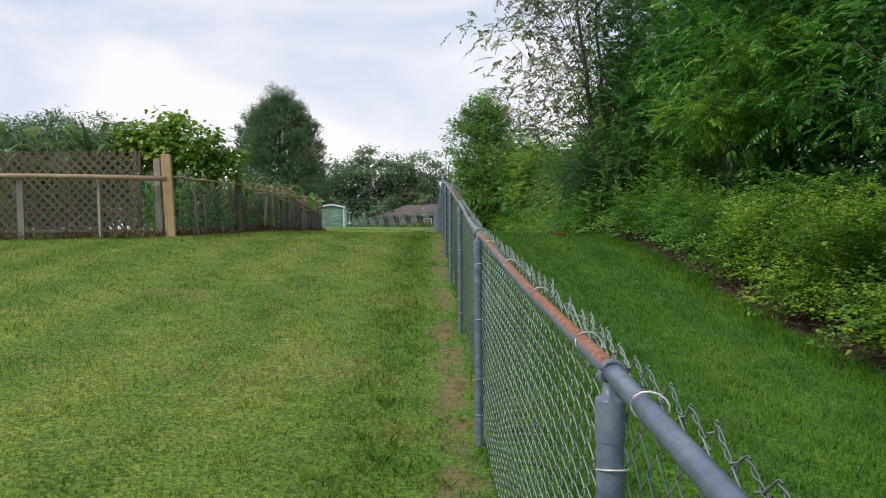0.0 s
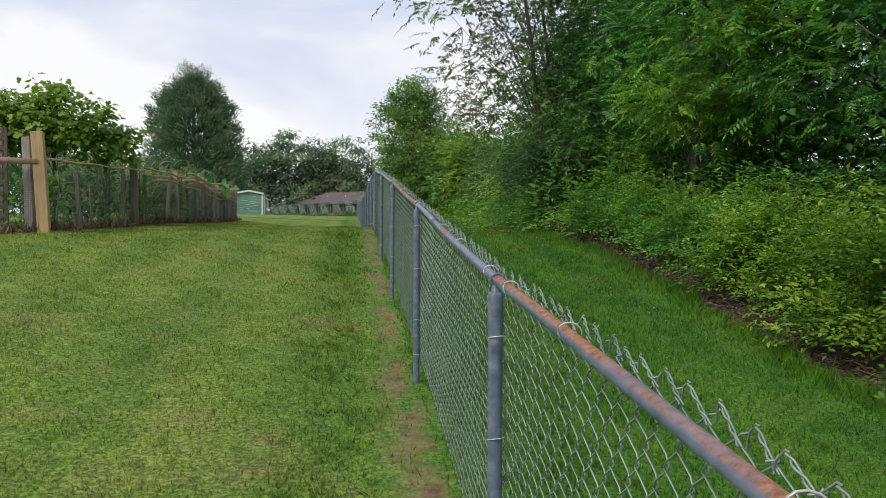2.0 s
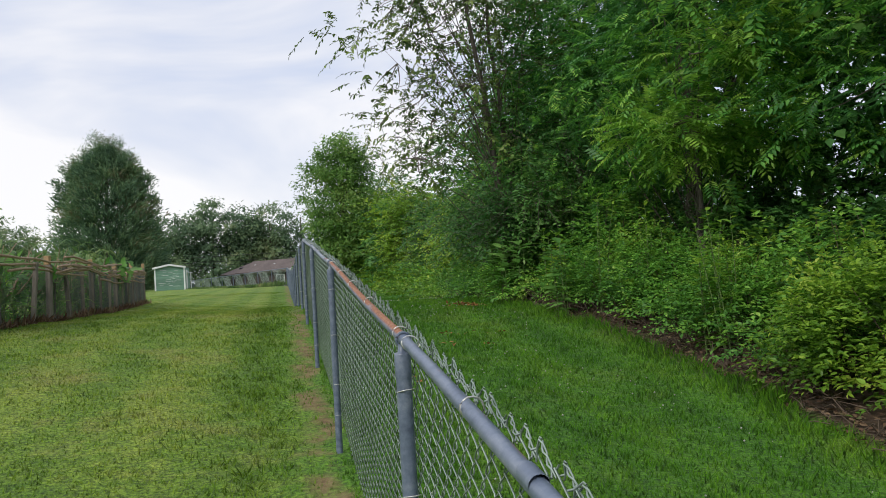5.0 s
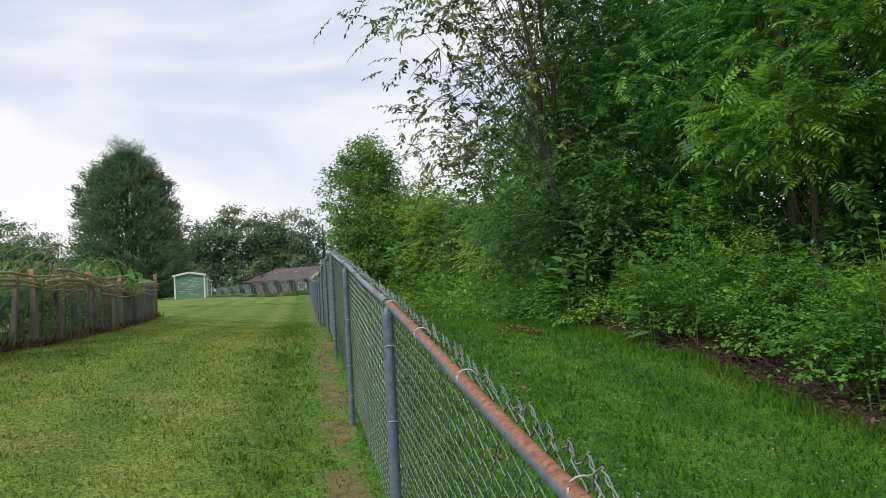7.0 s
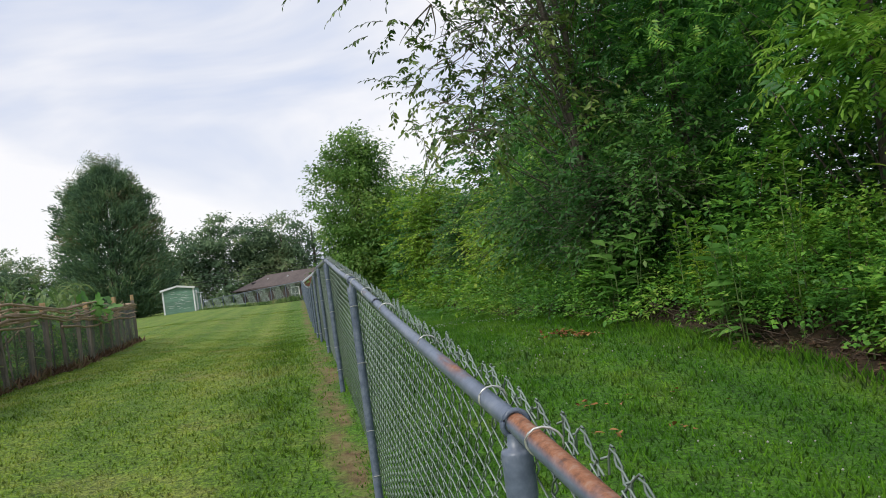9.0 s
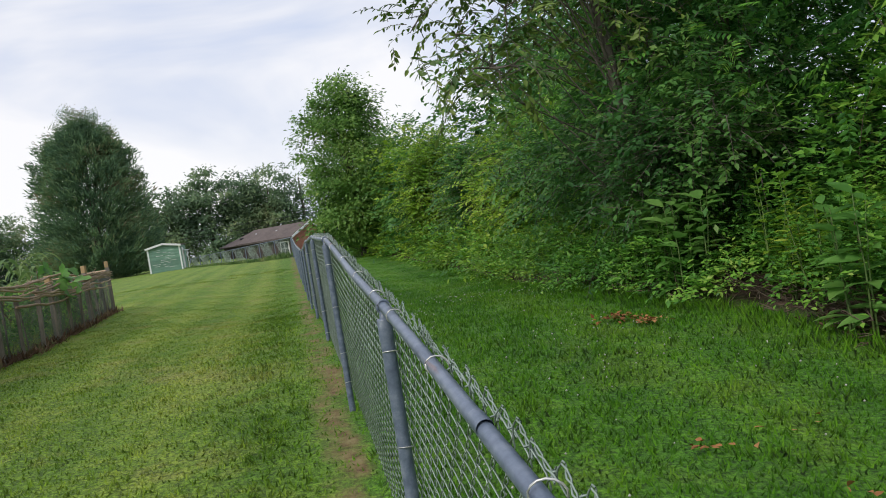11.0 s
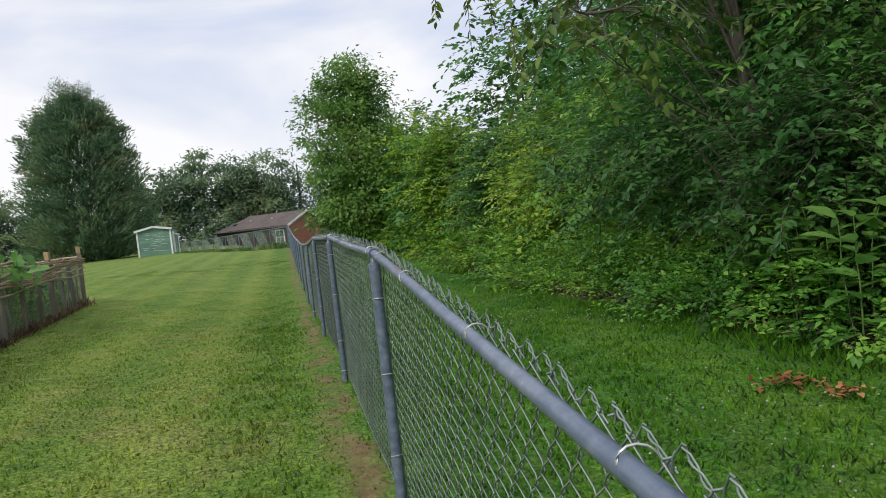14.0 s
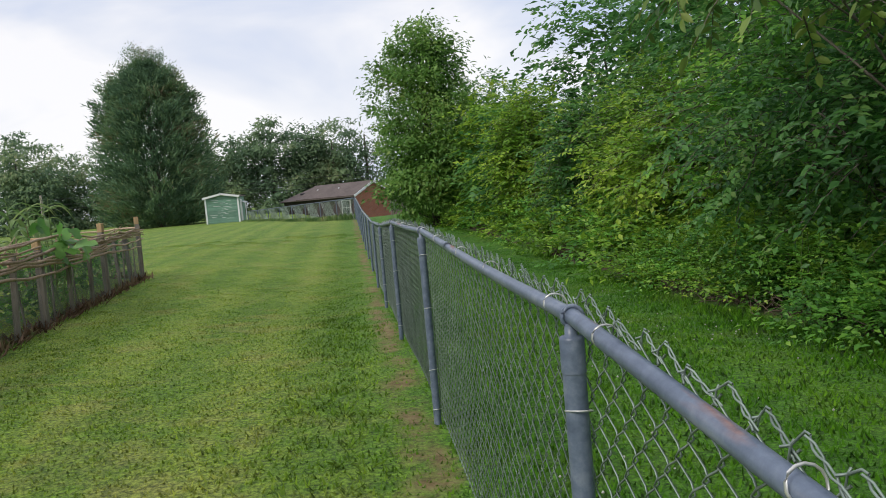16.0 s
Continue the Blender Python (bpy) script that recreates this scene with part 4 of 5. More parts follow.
r_w = np.random.default_rng(77)
k = 0
for y0, x0, h0, w, kind in (
    (3.5, 8.5, 8.5, 2.9, "w"), (10.0, 9.8, 10, 3.1, "w"), (14.6, 9.6, 10.5, 3.2, "w"), (18.6, 8.6, 10.5, 3.2, "w"), (22.6, 7.4, 9.5, 3.0, "w"), (26.8, 8.4, 9, 2.9, "w"), (31.2, 9.4, 7.5, 2.8, "w"), (36.0, 10.4, 7.5, 2.8, "w"),
    (24.8, 6.0, 3.5, 1.55, "o"), (28.0, 6.0, 2.9, 1.65, "l"), (30.6, 6.4, 3.6, 1.6, "l"), (33.0, 5.7, 3.2, 1.05, "d"), (35.4, 6.3, 3.4, 1.5, "l"), (37.6, 5.2, 3.9, 0.8, "l"), (39.8, 6.0, 3.9, 1.9, "w"),
    (43, 6.0, 4.6, 1.6, "l"), (47, 6.2, 5.2, 2.4, "w"), (52, 5.6, 6, 2.6, "w"), (57, 6.5, 6.5, 2.8, "w"),
    (21.5, 12.6, 11, 3.6, "w"), (16, 13, 12, 3.8, "w"), (11, 13.5, 12, 3.8, "w"), (6, 12.5, 11, 3.6, "w"), (28, 12.5, 11, 3.6, "w"), (35, 14.5, 10, 3.6, "w"), (41, 12, 9, 3.4, "w"), (48, 11.5, 9.5, 3.4, "w"),
):
    z0 = gz(x0, y0)
    lobes = [(x0 - 0.1, y0, z0 + h0 * 0.48, w * 0.85, w * 0.9, h0 * 0.34), (x0 + 0.1, y0 + 0.2, z0 + h0 * 0.76, w * 0.7, w * 0.7, h0 * 0.26)]
    if (y0 > 21 or x0 > 11) and kind == "w":
        lobes.append((x0 - 0.2, y0 - 0.2, z0 + 1.3, w * 0.7, w * 0.8, 1.1))
    far = y0 > 39 or x0 > 8.8
    label = {"w": "broadleaf tree with dense dark green foliage in the wood", "l": "young tree with light yellow-green leaves at the wood edge", "d": "small rounded dark green tree at the wood edge", "o": "bushy olive-green tree at the wood edge"}[kind]
    mat = {"w": M_WOODS, "l": M_LIME, "d": M_WOODS, "o": M_HEDGE_B}[kind]
    size = (0.125 if kind == "w" else 0.115) if not far else (0.21 if x0 < 11 else 0.31)
    wood_tree("woodland_tree" if kind in "wd" else "young_tree", label, x0, y0, h0 * 0.75, 0.05 + 0.008 * h0, lobes, (260 if kind == "w" else 210) if not far else 200, 5 if not far else 3, (0.34 if kind == "w" else 0.24) if not far else 0.42, LEAF, size, mat, 600 + k, group=WOOD, limbs=12, twigs=20, shell=0.33, widen=1.3, spray=(4.5 * size, 10, 0.15, 0.3, 0.2))
    k += 1

# rounded ornamental tree past the hedge
plant_tree("round_tree", "rounded dense pear tree with mid-green leaves", "tree", (3.3, 45.5, gz(3.3, 45.5) - 0.05), ([(3.3, 45.5, 1.2), (3.25, 45.5, 3.0), (3.2, 45.5, 5.5), (3.2, 45.5, 8.2)], 0.15), [(3.1, 45.5, 6.0, 2.1, 2.1, 3.1), (3.15, 45.5, 7.7, 1.5, 1.5, 1.9), (3.6, 45.2, 3.5, 2.1, 2.1, 2.0), (2.8, 45.3, 2.8, 1.6, 1.6, 1.3)], 520, 58, 0.24, LEAF, 0.17, M_ROUND, 50, limbs=24, twigs=40, shell=0.4)


# tall weeds with broad leaves by the hedge
def build_weed(x, y, h, leaves, size, seed, label, name="broadleaf_weed", mat=None, stems=5, narrow=1.0):
    r = np.random.default_rng(seed)
    z = gz(x, y)
    t = thing(name, label, "weed", at=(x, y, z))
    ps, ds, st = [], [], []
    for s in range(stems):
        a = r.random() * 6.28
        b = np.array([math.cos(a) * 0.12, math.sin(a) * 0.12, 0])
        tip = np.array([math.cos(a) * 0.26 * r.random() * h, math.sin(a) * 0.26 * r.random() * h, h * (0.75 + 0.3 * r.random())])
        path = limb_path(b, tip, 8, 0.06, r)
        v, f = tubes([path], [np.linspace(0.009, 0.003, 8)], 6)
        part_np("stem", v, f, M_STEM, t, smooth=True)
        for q in range(leaves):
            u = 0.10 + 0.90 * q / (leaves - 1)
            ps.append(np.array([np.interp(u, np.linspace(0, 1, 8), path[:, c]) for c in range(3)]))
            w = 2.4 * q + r.random()
            ds.append([math.cos(w), math.sin(w), 0.55 * u - 0.1])
    ps, ds = np.array(ps), np.array(ds)
    n = len(ps)
    v, f = scatter(BROAD, ps, ds + r.normal(0, 0.15, (n, 3)), np.array([0, 0, 1.0]) + r.normal(0, 0.2, (n, 3)), size * (0.6 + 0.6 * r.random(n)), np.full(n, narrow))
    if size < 0.2:
        tagged(part_np("leafage", v, f, mat or M_POKE, t), kind="stuff")
        return
    for q in range(n):
        part_np("leaf", v[9 * q : 9 * q + 9], BROAD[1], mat or M_POKE, t)


for i, (x, y, h, s) in enumerate(((3.98, 15.88, 1.0, 0.25), (3.82, 18.0, 1.0, 0.25), (3.74, 18.5, 1.05, 0.26), (3.74, 19.05, 1.05, 0.27), (3.92, 19.5, 1.2, 0.25), (4.25, 21.7, 1.2, 0.23), (4.1, 22.5, 1.1, 0.22))):
    build_weed(x, y, h, 12, s, 700 + i, "tall weed with large smooth bright green leaves", stems=5)
for i, (x, y, h) in enumerate(((4.72, 14.55, 1.75), (4.45, 15.6, 1.85), (4.85, 15.0, 1.5), (4.74, 12.85, 1.65), (4.5, 12.35, 1.75), (4.3, 16.6, 1.45), (4.3, 17.3, 1.35))):
    build_weed(x, y, 0.9 * h, 30, 0.125, 740 + i, "tall upright weed with narrow bright green leaves", "tall_weed", M_HEDGE, 3, 0.85)
for i in range(10):
    y = 11.5 + 1.7 * i + 0.5 * math.sin(i * 5)
    build_weed(float(hedge_x(y)) + 0.50 + 0.25 * math.sin(i * 3), y, 0.85 + 0.2 * math.sin(i * 2.1), 34, 0.14, 720 + i, "upright weed with narrow light green leaves", "tall_weed", M_HEDGE, 3, 0.75)

# white clover heads and fallen leaves
def build_clover():
    r = np.random.default_rng(61)
    n = 800
    y = 9 + 16 * r.random(n)
    x = 0.6 + 2.7 * r.random(n) ** 0.8
    keep = np.sin(1.3 * y + 2 * np.sin(2 * x)) + r.normal(0, 0.5, n) > 0.1
    x, y = x[keep], y[keep]
    z = ground_z(x, y) + 0.055
    tv = unit(np.array([[0, 0, 1], [1, 0, 0.1], [0, 1, 0.1], [-1, 0, 0.1], [0, -1, 0.1], [0, 0, -0.8]], float))
    tf = np.array([[0, 1, 2], [0, 2, 3], [0, 3, 4], [0, 4, 1], [5, 2, 1], [5, 3, 2], [5, 4, 3], [5, 1, 4]])
    p = np.stack([x, y, z], -1)
    v, f = scatter((tv, tf), p, np.tile([0, 1.0, 0], (len(p), 1)), np.tile([0, 0, 1.0], (len(p), 1)), 0.005 + 0.005 * r.random(len(p)))
    tagged(part_np("clover_flowers", v, f, M_CLOVER), "small white clover heads dotted in the grass", "flowers", kind="stuff")


build_clover()


def build_leaf_pile(x, y, n, w, seed):
    r = np.random.default_rng(seed)
    t = thing("fallen_leaves", "small heap of orange-brown dead leaves on the grass", "leaves", "dead leaf heaps", at=(x, y, gz(x, y)))
    px, py = r.normal(0, w, n), r.normal(0, w * 0.6, n)
    p = np.stack([px, py, ground_z(x + px, y + py) - gz(x, y) + 0.035 + 0.03 * r.random(n)], -1)
    d = r.normal(0, 1, (n, 3)) * np.array([1, 1, 0.25])
    v, f = scatter(BROAD, p, d, np.array([0, 0, 1.0]) + r.normal(0, 0.35, (n, 3)), 0.035 + 0.04 * r.random(n), np.full(n, 1.2))
    part_np("leaf_heap", v, f, M_DEADLEAF, t)


for i, (x, y, n, w) in enumerate(((2.80, 17.52, 60, 0.10), (2.90, 17.22, 46, 0.08), (2.6, 14.6, 6, 0.3), (1.95, 14.6, 12, 0.10), (1.75, 13.9, 5, 0.06), (2.3, 13.9, 5, 0.10), (1.1, 12.2, 4, 0.05))):
    build_leaf_pile(x, y, n, w, 800 + i)

# ---- far things ----
def build_conifer(x, y, spires, width, seed):
    """A very broad old conifer of several spires: tiers of drooping sprays."""
    r = np.random.default_rng(seed)
    z = gz(x, y)
    t = thing("conifer_tree", "tall dark blue-green conifer with three pointed tops", "tree", at=(x, y, z))
    v, f = tubes([[(0, 0, -0.1), (0, 0, 6), (0, 0, 13)]], [[0.4, 0.28, 0.05]], 8)
    part_np("trunk", v, f, M_BARK, t, smooth=True)
    ps, ds, ns = [], [], []
    for sx, sy, h, w, low, n in spires:
        u = r.random(n) ** 0.8
        hz = h * (low + (1 - low) * (1 - u))
        prof = w * (1 - np.exp(-(h - hz + 0.25) / ((0.70 if w > 4 else 0.9) * w))) * np.clip(0.80 + hz / h * 1.2, 0, 1)
        k = r.integers(0, n // 34, n)
        boughs, lean, reach = hz[: n // 34], r.random(n // 34) * 2 * np.pi, 0.70 + 0.32 * r.random(n // 34)
        along_b = 1 - 0.70 * r.random(n) ** 1.4
        c = np.stack([np.cos(lean[k]), np.sin(lean[k]), 0 * along_b], -1)
        rad = prof[: n // 34][k] * reach[k] * along_b
        p = np.stack([sx + c[:, 0] * rad, sy + c[:, 1] * rad, boughs[k] - 0.25 + 0.9 * (along_b - 0.7)], -1) + r.normal(0, 1, (n, 3)) * np.array([0.22, 0.22, 0.18])
        ps.append(p)
        ds.append(c + np.array([0, 0, 0.75]) + r.normal(0, 0.40, (n, 3)))
        ns.append(c * 0.5 + r.normal(0, 0.35, (n, 3)) + np.array([0, 0, 0.8]))
    p, d, nr = np.vstack(ps), np.vstack(ds), np.vstack(ns)
    v, f = scatter(LEAF, p, d, nr, 0.46 * (0.6 + 0.7 * r.random(len(p))) * np.clip((16.5 - p[:, 2]) / 5, 0.45, 1), np.full(len(p), 0.5))
    part_np("crown", v, f, M_FIR, t)


build_conifer(-16.2, 85, [(0.1, 0, 14.4, 5.9, 0.03, 46000), (-0.9, 0, 15.6, 1.15, 0.78, 2400), (0.9, 0.3, 15.2, 1.15, 0.78, 2400), (-0.1, -0.5, 14.9, 1.1, 0.8, 2000), (-2.1, 0.2, 14.2, 1.2, 0.74, 2400), (2.2, -0.4, 13.7, 1.3, 0.72, 2400), (-3.4, -0.3, 12.4, 1.3, 0.7, 1200), (3.5, 0.2, 11.6, 1.4, 0.66, 1200)], 9.5, 90)

FARG = "far tree line"
k = 0
for x, y, h, w in ((-44, 128, 13.5, 5.5), (-36, 122, 10, 4.5), (-29, 124, 9, 4), (-21, 122, 9.5, 4.2), (-14.5, 120, 13.2, 4.2), (-9.5, 121, 14.2, 4.6), (-5, 124, 12.8, 3.6), (-1.5, 122, 13.2, 3.8), (3, 124, 14.5, 4.6), (9, 122, 15, 5), (15, 120, 15, 5), (22, 118, 14, 5), (-40, 117, 13, 5.2), (-50, 110, 10.5, 5), (-59, 108, 11, 5.5)):
    z = gz(x, y)
    lobes = [(x, y, z + h * 0.62, w, w, h * 0.34), (x - w * 0.5, y, z + h * 0.42, w * 0.8, w * 0.8, h * 0.30), (x + w * 0.5, y - 1, z + h * 0.40, w * 0.8, w * 0.8, h * 0.32), (x, y - 1, z + h * 0.2, w * 0.95, w * 0.9, h * 0.2), (x, y - 2, z + 1.2, w * 1.25, w, 1.5)]
    plant_tree("far_tree", "large broadleaf tree in the distance, its grey-green paled for haze", "tree", (x, y, z - 0.1), ([(x, y, z - 0.1), (x, y, z + h * 0.4), (x, y, z + h * 0.75)], 0.3), lobes, 160, 54 if x < 2 else 16, 0.52, LEAF, 0.50, M_FAR, 900 + k, group=FARG, limbs=6, twigs=0, shell=0.45)
    k += 1
for x, y, h, w in ((-29.5, 60, 9.6, 3.2), (-32.5, 62, 9.0, 3.0), (-26.6, 63, 9.6, 2.6), (-36, 60, 9, 3.2)):
    z = gz(x, y)
    lobes = [(x, y, z + h * 0.66, w * 0.9, w, h * 0.30), (x, y, z + h * 0.35, w, w, h * 0.3)]
    plant_tree("far_tree", "large broadleaf tree in the distance, its grey-green paled for haze", "tree", (x, y, z - 0.1), ([(x, y, z - 0.1), (x, y, z + h * 0.4), (x, y, z + h * 0.75)], 0.25), lobes, 260, 60, 0.42, LEAF, 0.27, M_FAR, 950 + k, group=FARG, limbs=6, twigs=0, shell=0.33)
    k += 1


def build_shed():
    x0, x1, y0, y1 = -10.95, -8.42, 76.8, 80.2
    z = gz((x0 + x1) / 2, y0) - 0.02
    cx, cy = (x0 + x1) / 2, (y0 + y1) / 2
    t = thing("garden_shed", "small sage-green shed with white trim and low gable roof", "shed", at=(cx, cy, z))
    w, d, h, rise = x1 - x0, y1 - y0, 1.98, 0.24
    bm = bmesh.new()
    prof = [(-w / 2, 0), (w / 2, 0), (w / 2, h), (0, h + rise), (-w / 2, h)]
    a = [bm.verts.new((px, -d / 2, pz)) for px, pz in prof]
    b = [bm.verts.new((px, d / 2, pz)) for px, pz in prof]
    bm.faces.new(a)
    bm.faces.new(b[::-1])
    for i in range(5):
        bm.faces.new((a[i], b[i], b[(i + 1) % 5], a[(i + 1) % 5]))
    bmesh.ops.recalc_face_normals(bm, faces=bm.faces)
    part("body", bm, M_SHED, t)
    for i in range(16):
        part("siding_board", box_bm((w - 0.22, 0.02, 0.105), (0, -d / 2 - 0.012, 0.12 + i * 0.118), 0.004, Matrix.Rotation(0.08, 4, "X")), M_SHED, t)
    for sx in (-1, 1):
        part("corner_trim", box_bm((0.12, 0.05, h), (sx * (w / 2 - 0.04), -d / 2 - 0.02, h / 2), 0.006), M_WHITE, t, "white painted board")
        ang = math.atan2(rise, w / 2)
        ln = math.hypot(w / 2 + 0.16, rise + 0.02)
        part("roof_slope", box_bm((ln, d + 0.36, 0.05), (sx * (w / 4 + 0.05), 0, h + rise / 2 + 0.035), 0.006, Matrix.Rotation(sx * ang, 4, "Y")), M_SHINGLE, t)
        part("fascia", box_bm((ln, 0.04, 0.15), (sx * (w / 4 + 0.05), -d / 2 - 0.20, h + rise / 2), 0.006, Matrix.Rotation(sx * ang, 4, "Y")), M_WHITE, t, "white painted board")
    r = np.random.default_rng(5)
    for i in range(20):
        bx, bz = r.uniform(-0.75, 0.85), 0.35 + 0.075 * i
        part("peeling_patch", box_bm((r.uniform(0.2, 0.6), 0.006, 0.022), (bx, -d / 2 - 0.030, bz), 0.002), M_WHITE, t, "pale streak of bare siding")
    # small lean-to roof at the side
    part("side_roof", box_bm((0.42, 1.2, 0.07), (w / 2 + 0.20, 0.1, 1.52), 0.01, Matrix.Rotation(0.25, 4, "Y")), M_WHITE, t, "white lean-to roof")
    part("side_post", box_bm((0.07, 0.07, 1.5), (w / 2 + 0.34, -0.35, 0.75), 0.006), M_WHITE, t)
    part("door", box_bm((0.05, 0.9, 1.7), (w / 2 + 0.025, -0.6, 0.9), 0.006), M_WHITE, t, "white side door")


build_shed()


def build_house():
    """A long brick-ended house with a shingled roof, standing lower behind the far fence."""
    ang = radians(45)
    cx, cy = 0.55, 84.0
    z = gz(cx + 1, cy + 4) - 0.15
    t = thing("brick_house", "long low brick house with brown shingled roof and gable", "house", at=(cx, cy, z))
    t.rotation_euler = (0, 0, ang)
    L, W, H, R = 9.4, 4.6, 2.95 - z, 1.05
    # local: x to the gable's far side, y away along the house; the corner is the origin
    part("wall", box_bm((0.25, L, H), (0.125, L / 2, H / 2), 0.01), M_SIDING, t, "grey-brown long wall")
    part("wall", box_bm((0.25, L, H), (W - 0.125, L / 2, H / 2), 0.01), M_SIDING, t)
    part("wall", box_bm((W - 0.52, 0.25, H), (W / 2, L - 0.13, H / 2), 0.01), M_SIDING, t)
    bm = bmesh.new()
    prof = [(0, 0), (W, 0), (W, H), (W / 2, H + R), (0, H)]
    a = [bm.verts.new((px, -0.02, pz)) for px, pz in prof]
    b = [bm.verts.new((px, 0.22, pz)) for px, pz in prof]
    bm.faces.new(a)
    bm.faces.new(b[::-1])
    for i in range(5):
        bm.faces.new((a[i], b[i], b[(i + 1) % 5], a[(i + 1) % 5]))
    bmesh.ops.recalc_face_normals(bm, faces=bm.faces)
    gable = part("gable_wall", bm, M_MORTAR, t, "orange-red brick gable")
    # courses of brick, joined: too small to tell singly from the lawn
    v8 = np.array([[x, y, q] for x in (-0.5, 0.5) for y in (-0.5, 0.5) for q in (-0.5, 0.5)])
    q6 = np.array([[0, 1, 3, 2], [4, 6, 7, 5], [0, 4, 5, 1], [2, 3, 7, 6], [0, 2, 6, 4], [1, 5, 7, 3]])
    pieces = []
    zc, row = 0.06, 0
    while zc < H + R - 0.1:
        half = W / 2 if zc < H else W / 2 * (1 - (zc - H) / R)
        x = W / 2 - half + 0.12 + (0.11 if row % 2 else 0)
        while x < W / 2 + half - 0.1:
            pieces.append((v8 * np.array([0.205, 0.03, 0.062]) + np.array([x, -0.028, zc]), q6))
            x += 0.22
        zc, row = zc + 0.078, row + 1
    v, f = merge(pieces)
    tagged(part_np("bricks", v, f, M_BRICK, gable), kind="stuff")
    sl = math.hypot(W / 2 + 0.35, R + 0.15)
    pitch = math.atan2(R, W / 2)
    for sx in (-1, 1):
        roof = part("roof_slope", box_bm((sl, L + 0.5 - 2.3, 0.12), (W / 2 + sx * (W / 4 + 0.14), (L - 2.3) / 2, H + R / 2 + 0.02), 0.02, Matrix.Rotation(sx * pitch, 4, "Y")), M_SHINGLE, t, "brown-grey shingles")
        part("rake_board", box_bm((sl, 0.05, 0.20), (W / 2 + sx * (W / 4 + 0.14), -0.27, H + R / 2 - 0.02), 0.01, Matrix.Rotation(sx * pitch, 4, "Y")), M_WHITE, t, "white painted board")
        part("gutter", box_bm((0.10, L + 0.3, 0.08), (W / 2 + sx * (W / 2 + 0.33), L / 2, H - 0.12), 0.02), M_SHINGLE, t, "dark gutter")
    bm = bmesh.new()
    y0, y1 = L - 2.3 + 0.2, L + 0.35
    pts = [(-0.35, y0, H - 0.1), (W + 0.35, y0, H - 0.1), (W / 2, y0, H + R + 0.09), (-0.35, y1, H - 0.1), (W + 0.35, y1, H - 0.1)]
    p = [bm.verts.new(q) for q in pts]
    for q in ((0, 2, 3), (1, 4, 2), (2, 4, 3), (0, 3, 4, 1), (0, 1, 2)):
        bm.faces.new([p[i] for i in q])
    bmesh.ops.recalc_face_normals(bm, faces=bm.faces)
    part("roof_hip", bm, M_SHINGLE, t, "brown-grey shingles")
    for y, wd in ((1.1, 0.95),):
        win = part("window", box_bm((0.06, wd + 0.16, 1.36), (-0.02, y, 1.55), 0.01), M_WHITE, t, "white sash window")
        for sy in (-1, 1):
            for sz in (-1, 1):
                part("pane", box_bm((0.02, wd / 2 - 0.05, 0.56), (-0.055, y + sy * wd / 4, 1.55 + sz * 0.31), 0.004), M_GLASS, win)
    for y in (3.2, 6.0):
        v, f = tubes([[(W / 2 - 1.0, y, H + R - 0.6), (W / 2 - 1.0, y, H + R - 0.25)]], 0.08, 8)
        part_np("vent_pipe", v, f, M_WHITE, t)
    part("roof_vent", box_bm((0.35, 0.5, 0.25), (W / 2 - 1.4, 7.6, H + 0.45), 0.03), M_DARK, t, "dark roof vent")


build_house()


def build_far_fence():
    a, b = np.array([FX - 0.05, 56.1]), np.array([-7.6, 75.2])
    t = thing("boundary_fence", "distant grey chain-link fence along the lot's end", "fence", at=(a[0], a[1], gz(*a)))
    o = np.array([a[0], a[1], gz(*a)])
    n = 8
    pts = [a + (b - a) * i / n for i in range(n + 1)]
    top = [2.70 - 0.33 * i / n for i in range(n + 1)]
    for p, z in zip(pts, top):
        v, f = tubes([[(p[0], p[1], gz(*p) - 0.1), (p[0], p[1], z)]], 0.03, 6)
        part_np("post", v - o, f, M_STEEL, t)
    for i in range(n):
        v, f = tubes([[(*pts[i], top[i]), (*pts[i + 1], top[i + 1])]], 0.024, 6)
        part_np("top_rail", v - o, f, M_STEEL, t)
        m = 44
        paths = []
        for s in (-1, 1):
            for q in np.linspace(-1, 1, m * 2):
                u0, u1 = q, q + s * 0.42
                if min(u0, u1) < 0 or max(u0, u1) > 1:
                    continue
                p0, p1 = pts[i] + (pts[i + 1] - pts[i]) * u0, pts[i] + (pts[i + 1] - pts[i]) * u1
                z0, z1 = gz(*p0) + 0.02, top[i] + (top[i + 1] - top[i]) * u1
                paths.append([(*p0, z0), (*p1, z1)])
        v, f = tubes(np.array(paths), 0.005, 3)
        part_np("wire_mesh", v - o, f, M_WIRE, t)
    # tall weeds left unmown along its foot
    r = np.random.default_rng(8)
    m = 2600
    u = r.random(m)
    p = a + (b - a) * u[:, None] + r.normal(0, 0.22, (m, 2)) + np.array([-0.2, -0.3])
    base = np.stack([p[:, 0], p[:, 1], ground_z(p[:, 0], p[:, 1])], -1)
    d = np.stack([r.normal(0, 0.25, m), r.normal(0, 0.25, m), np.ones(m)], -1)
    v, f = scatter(LEAF, base, d, r.normal(0, 1, (m, 3)), 0.15 + 0.35 * r.random(m) * np.exp(-u * 3), np.full(m, 0.22))
    tagged(part_np("tall_grass", v, f, M_CORN), "unmown straw-green grass at the far fence", "grass", kind="stuff")


build_far_fence()


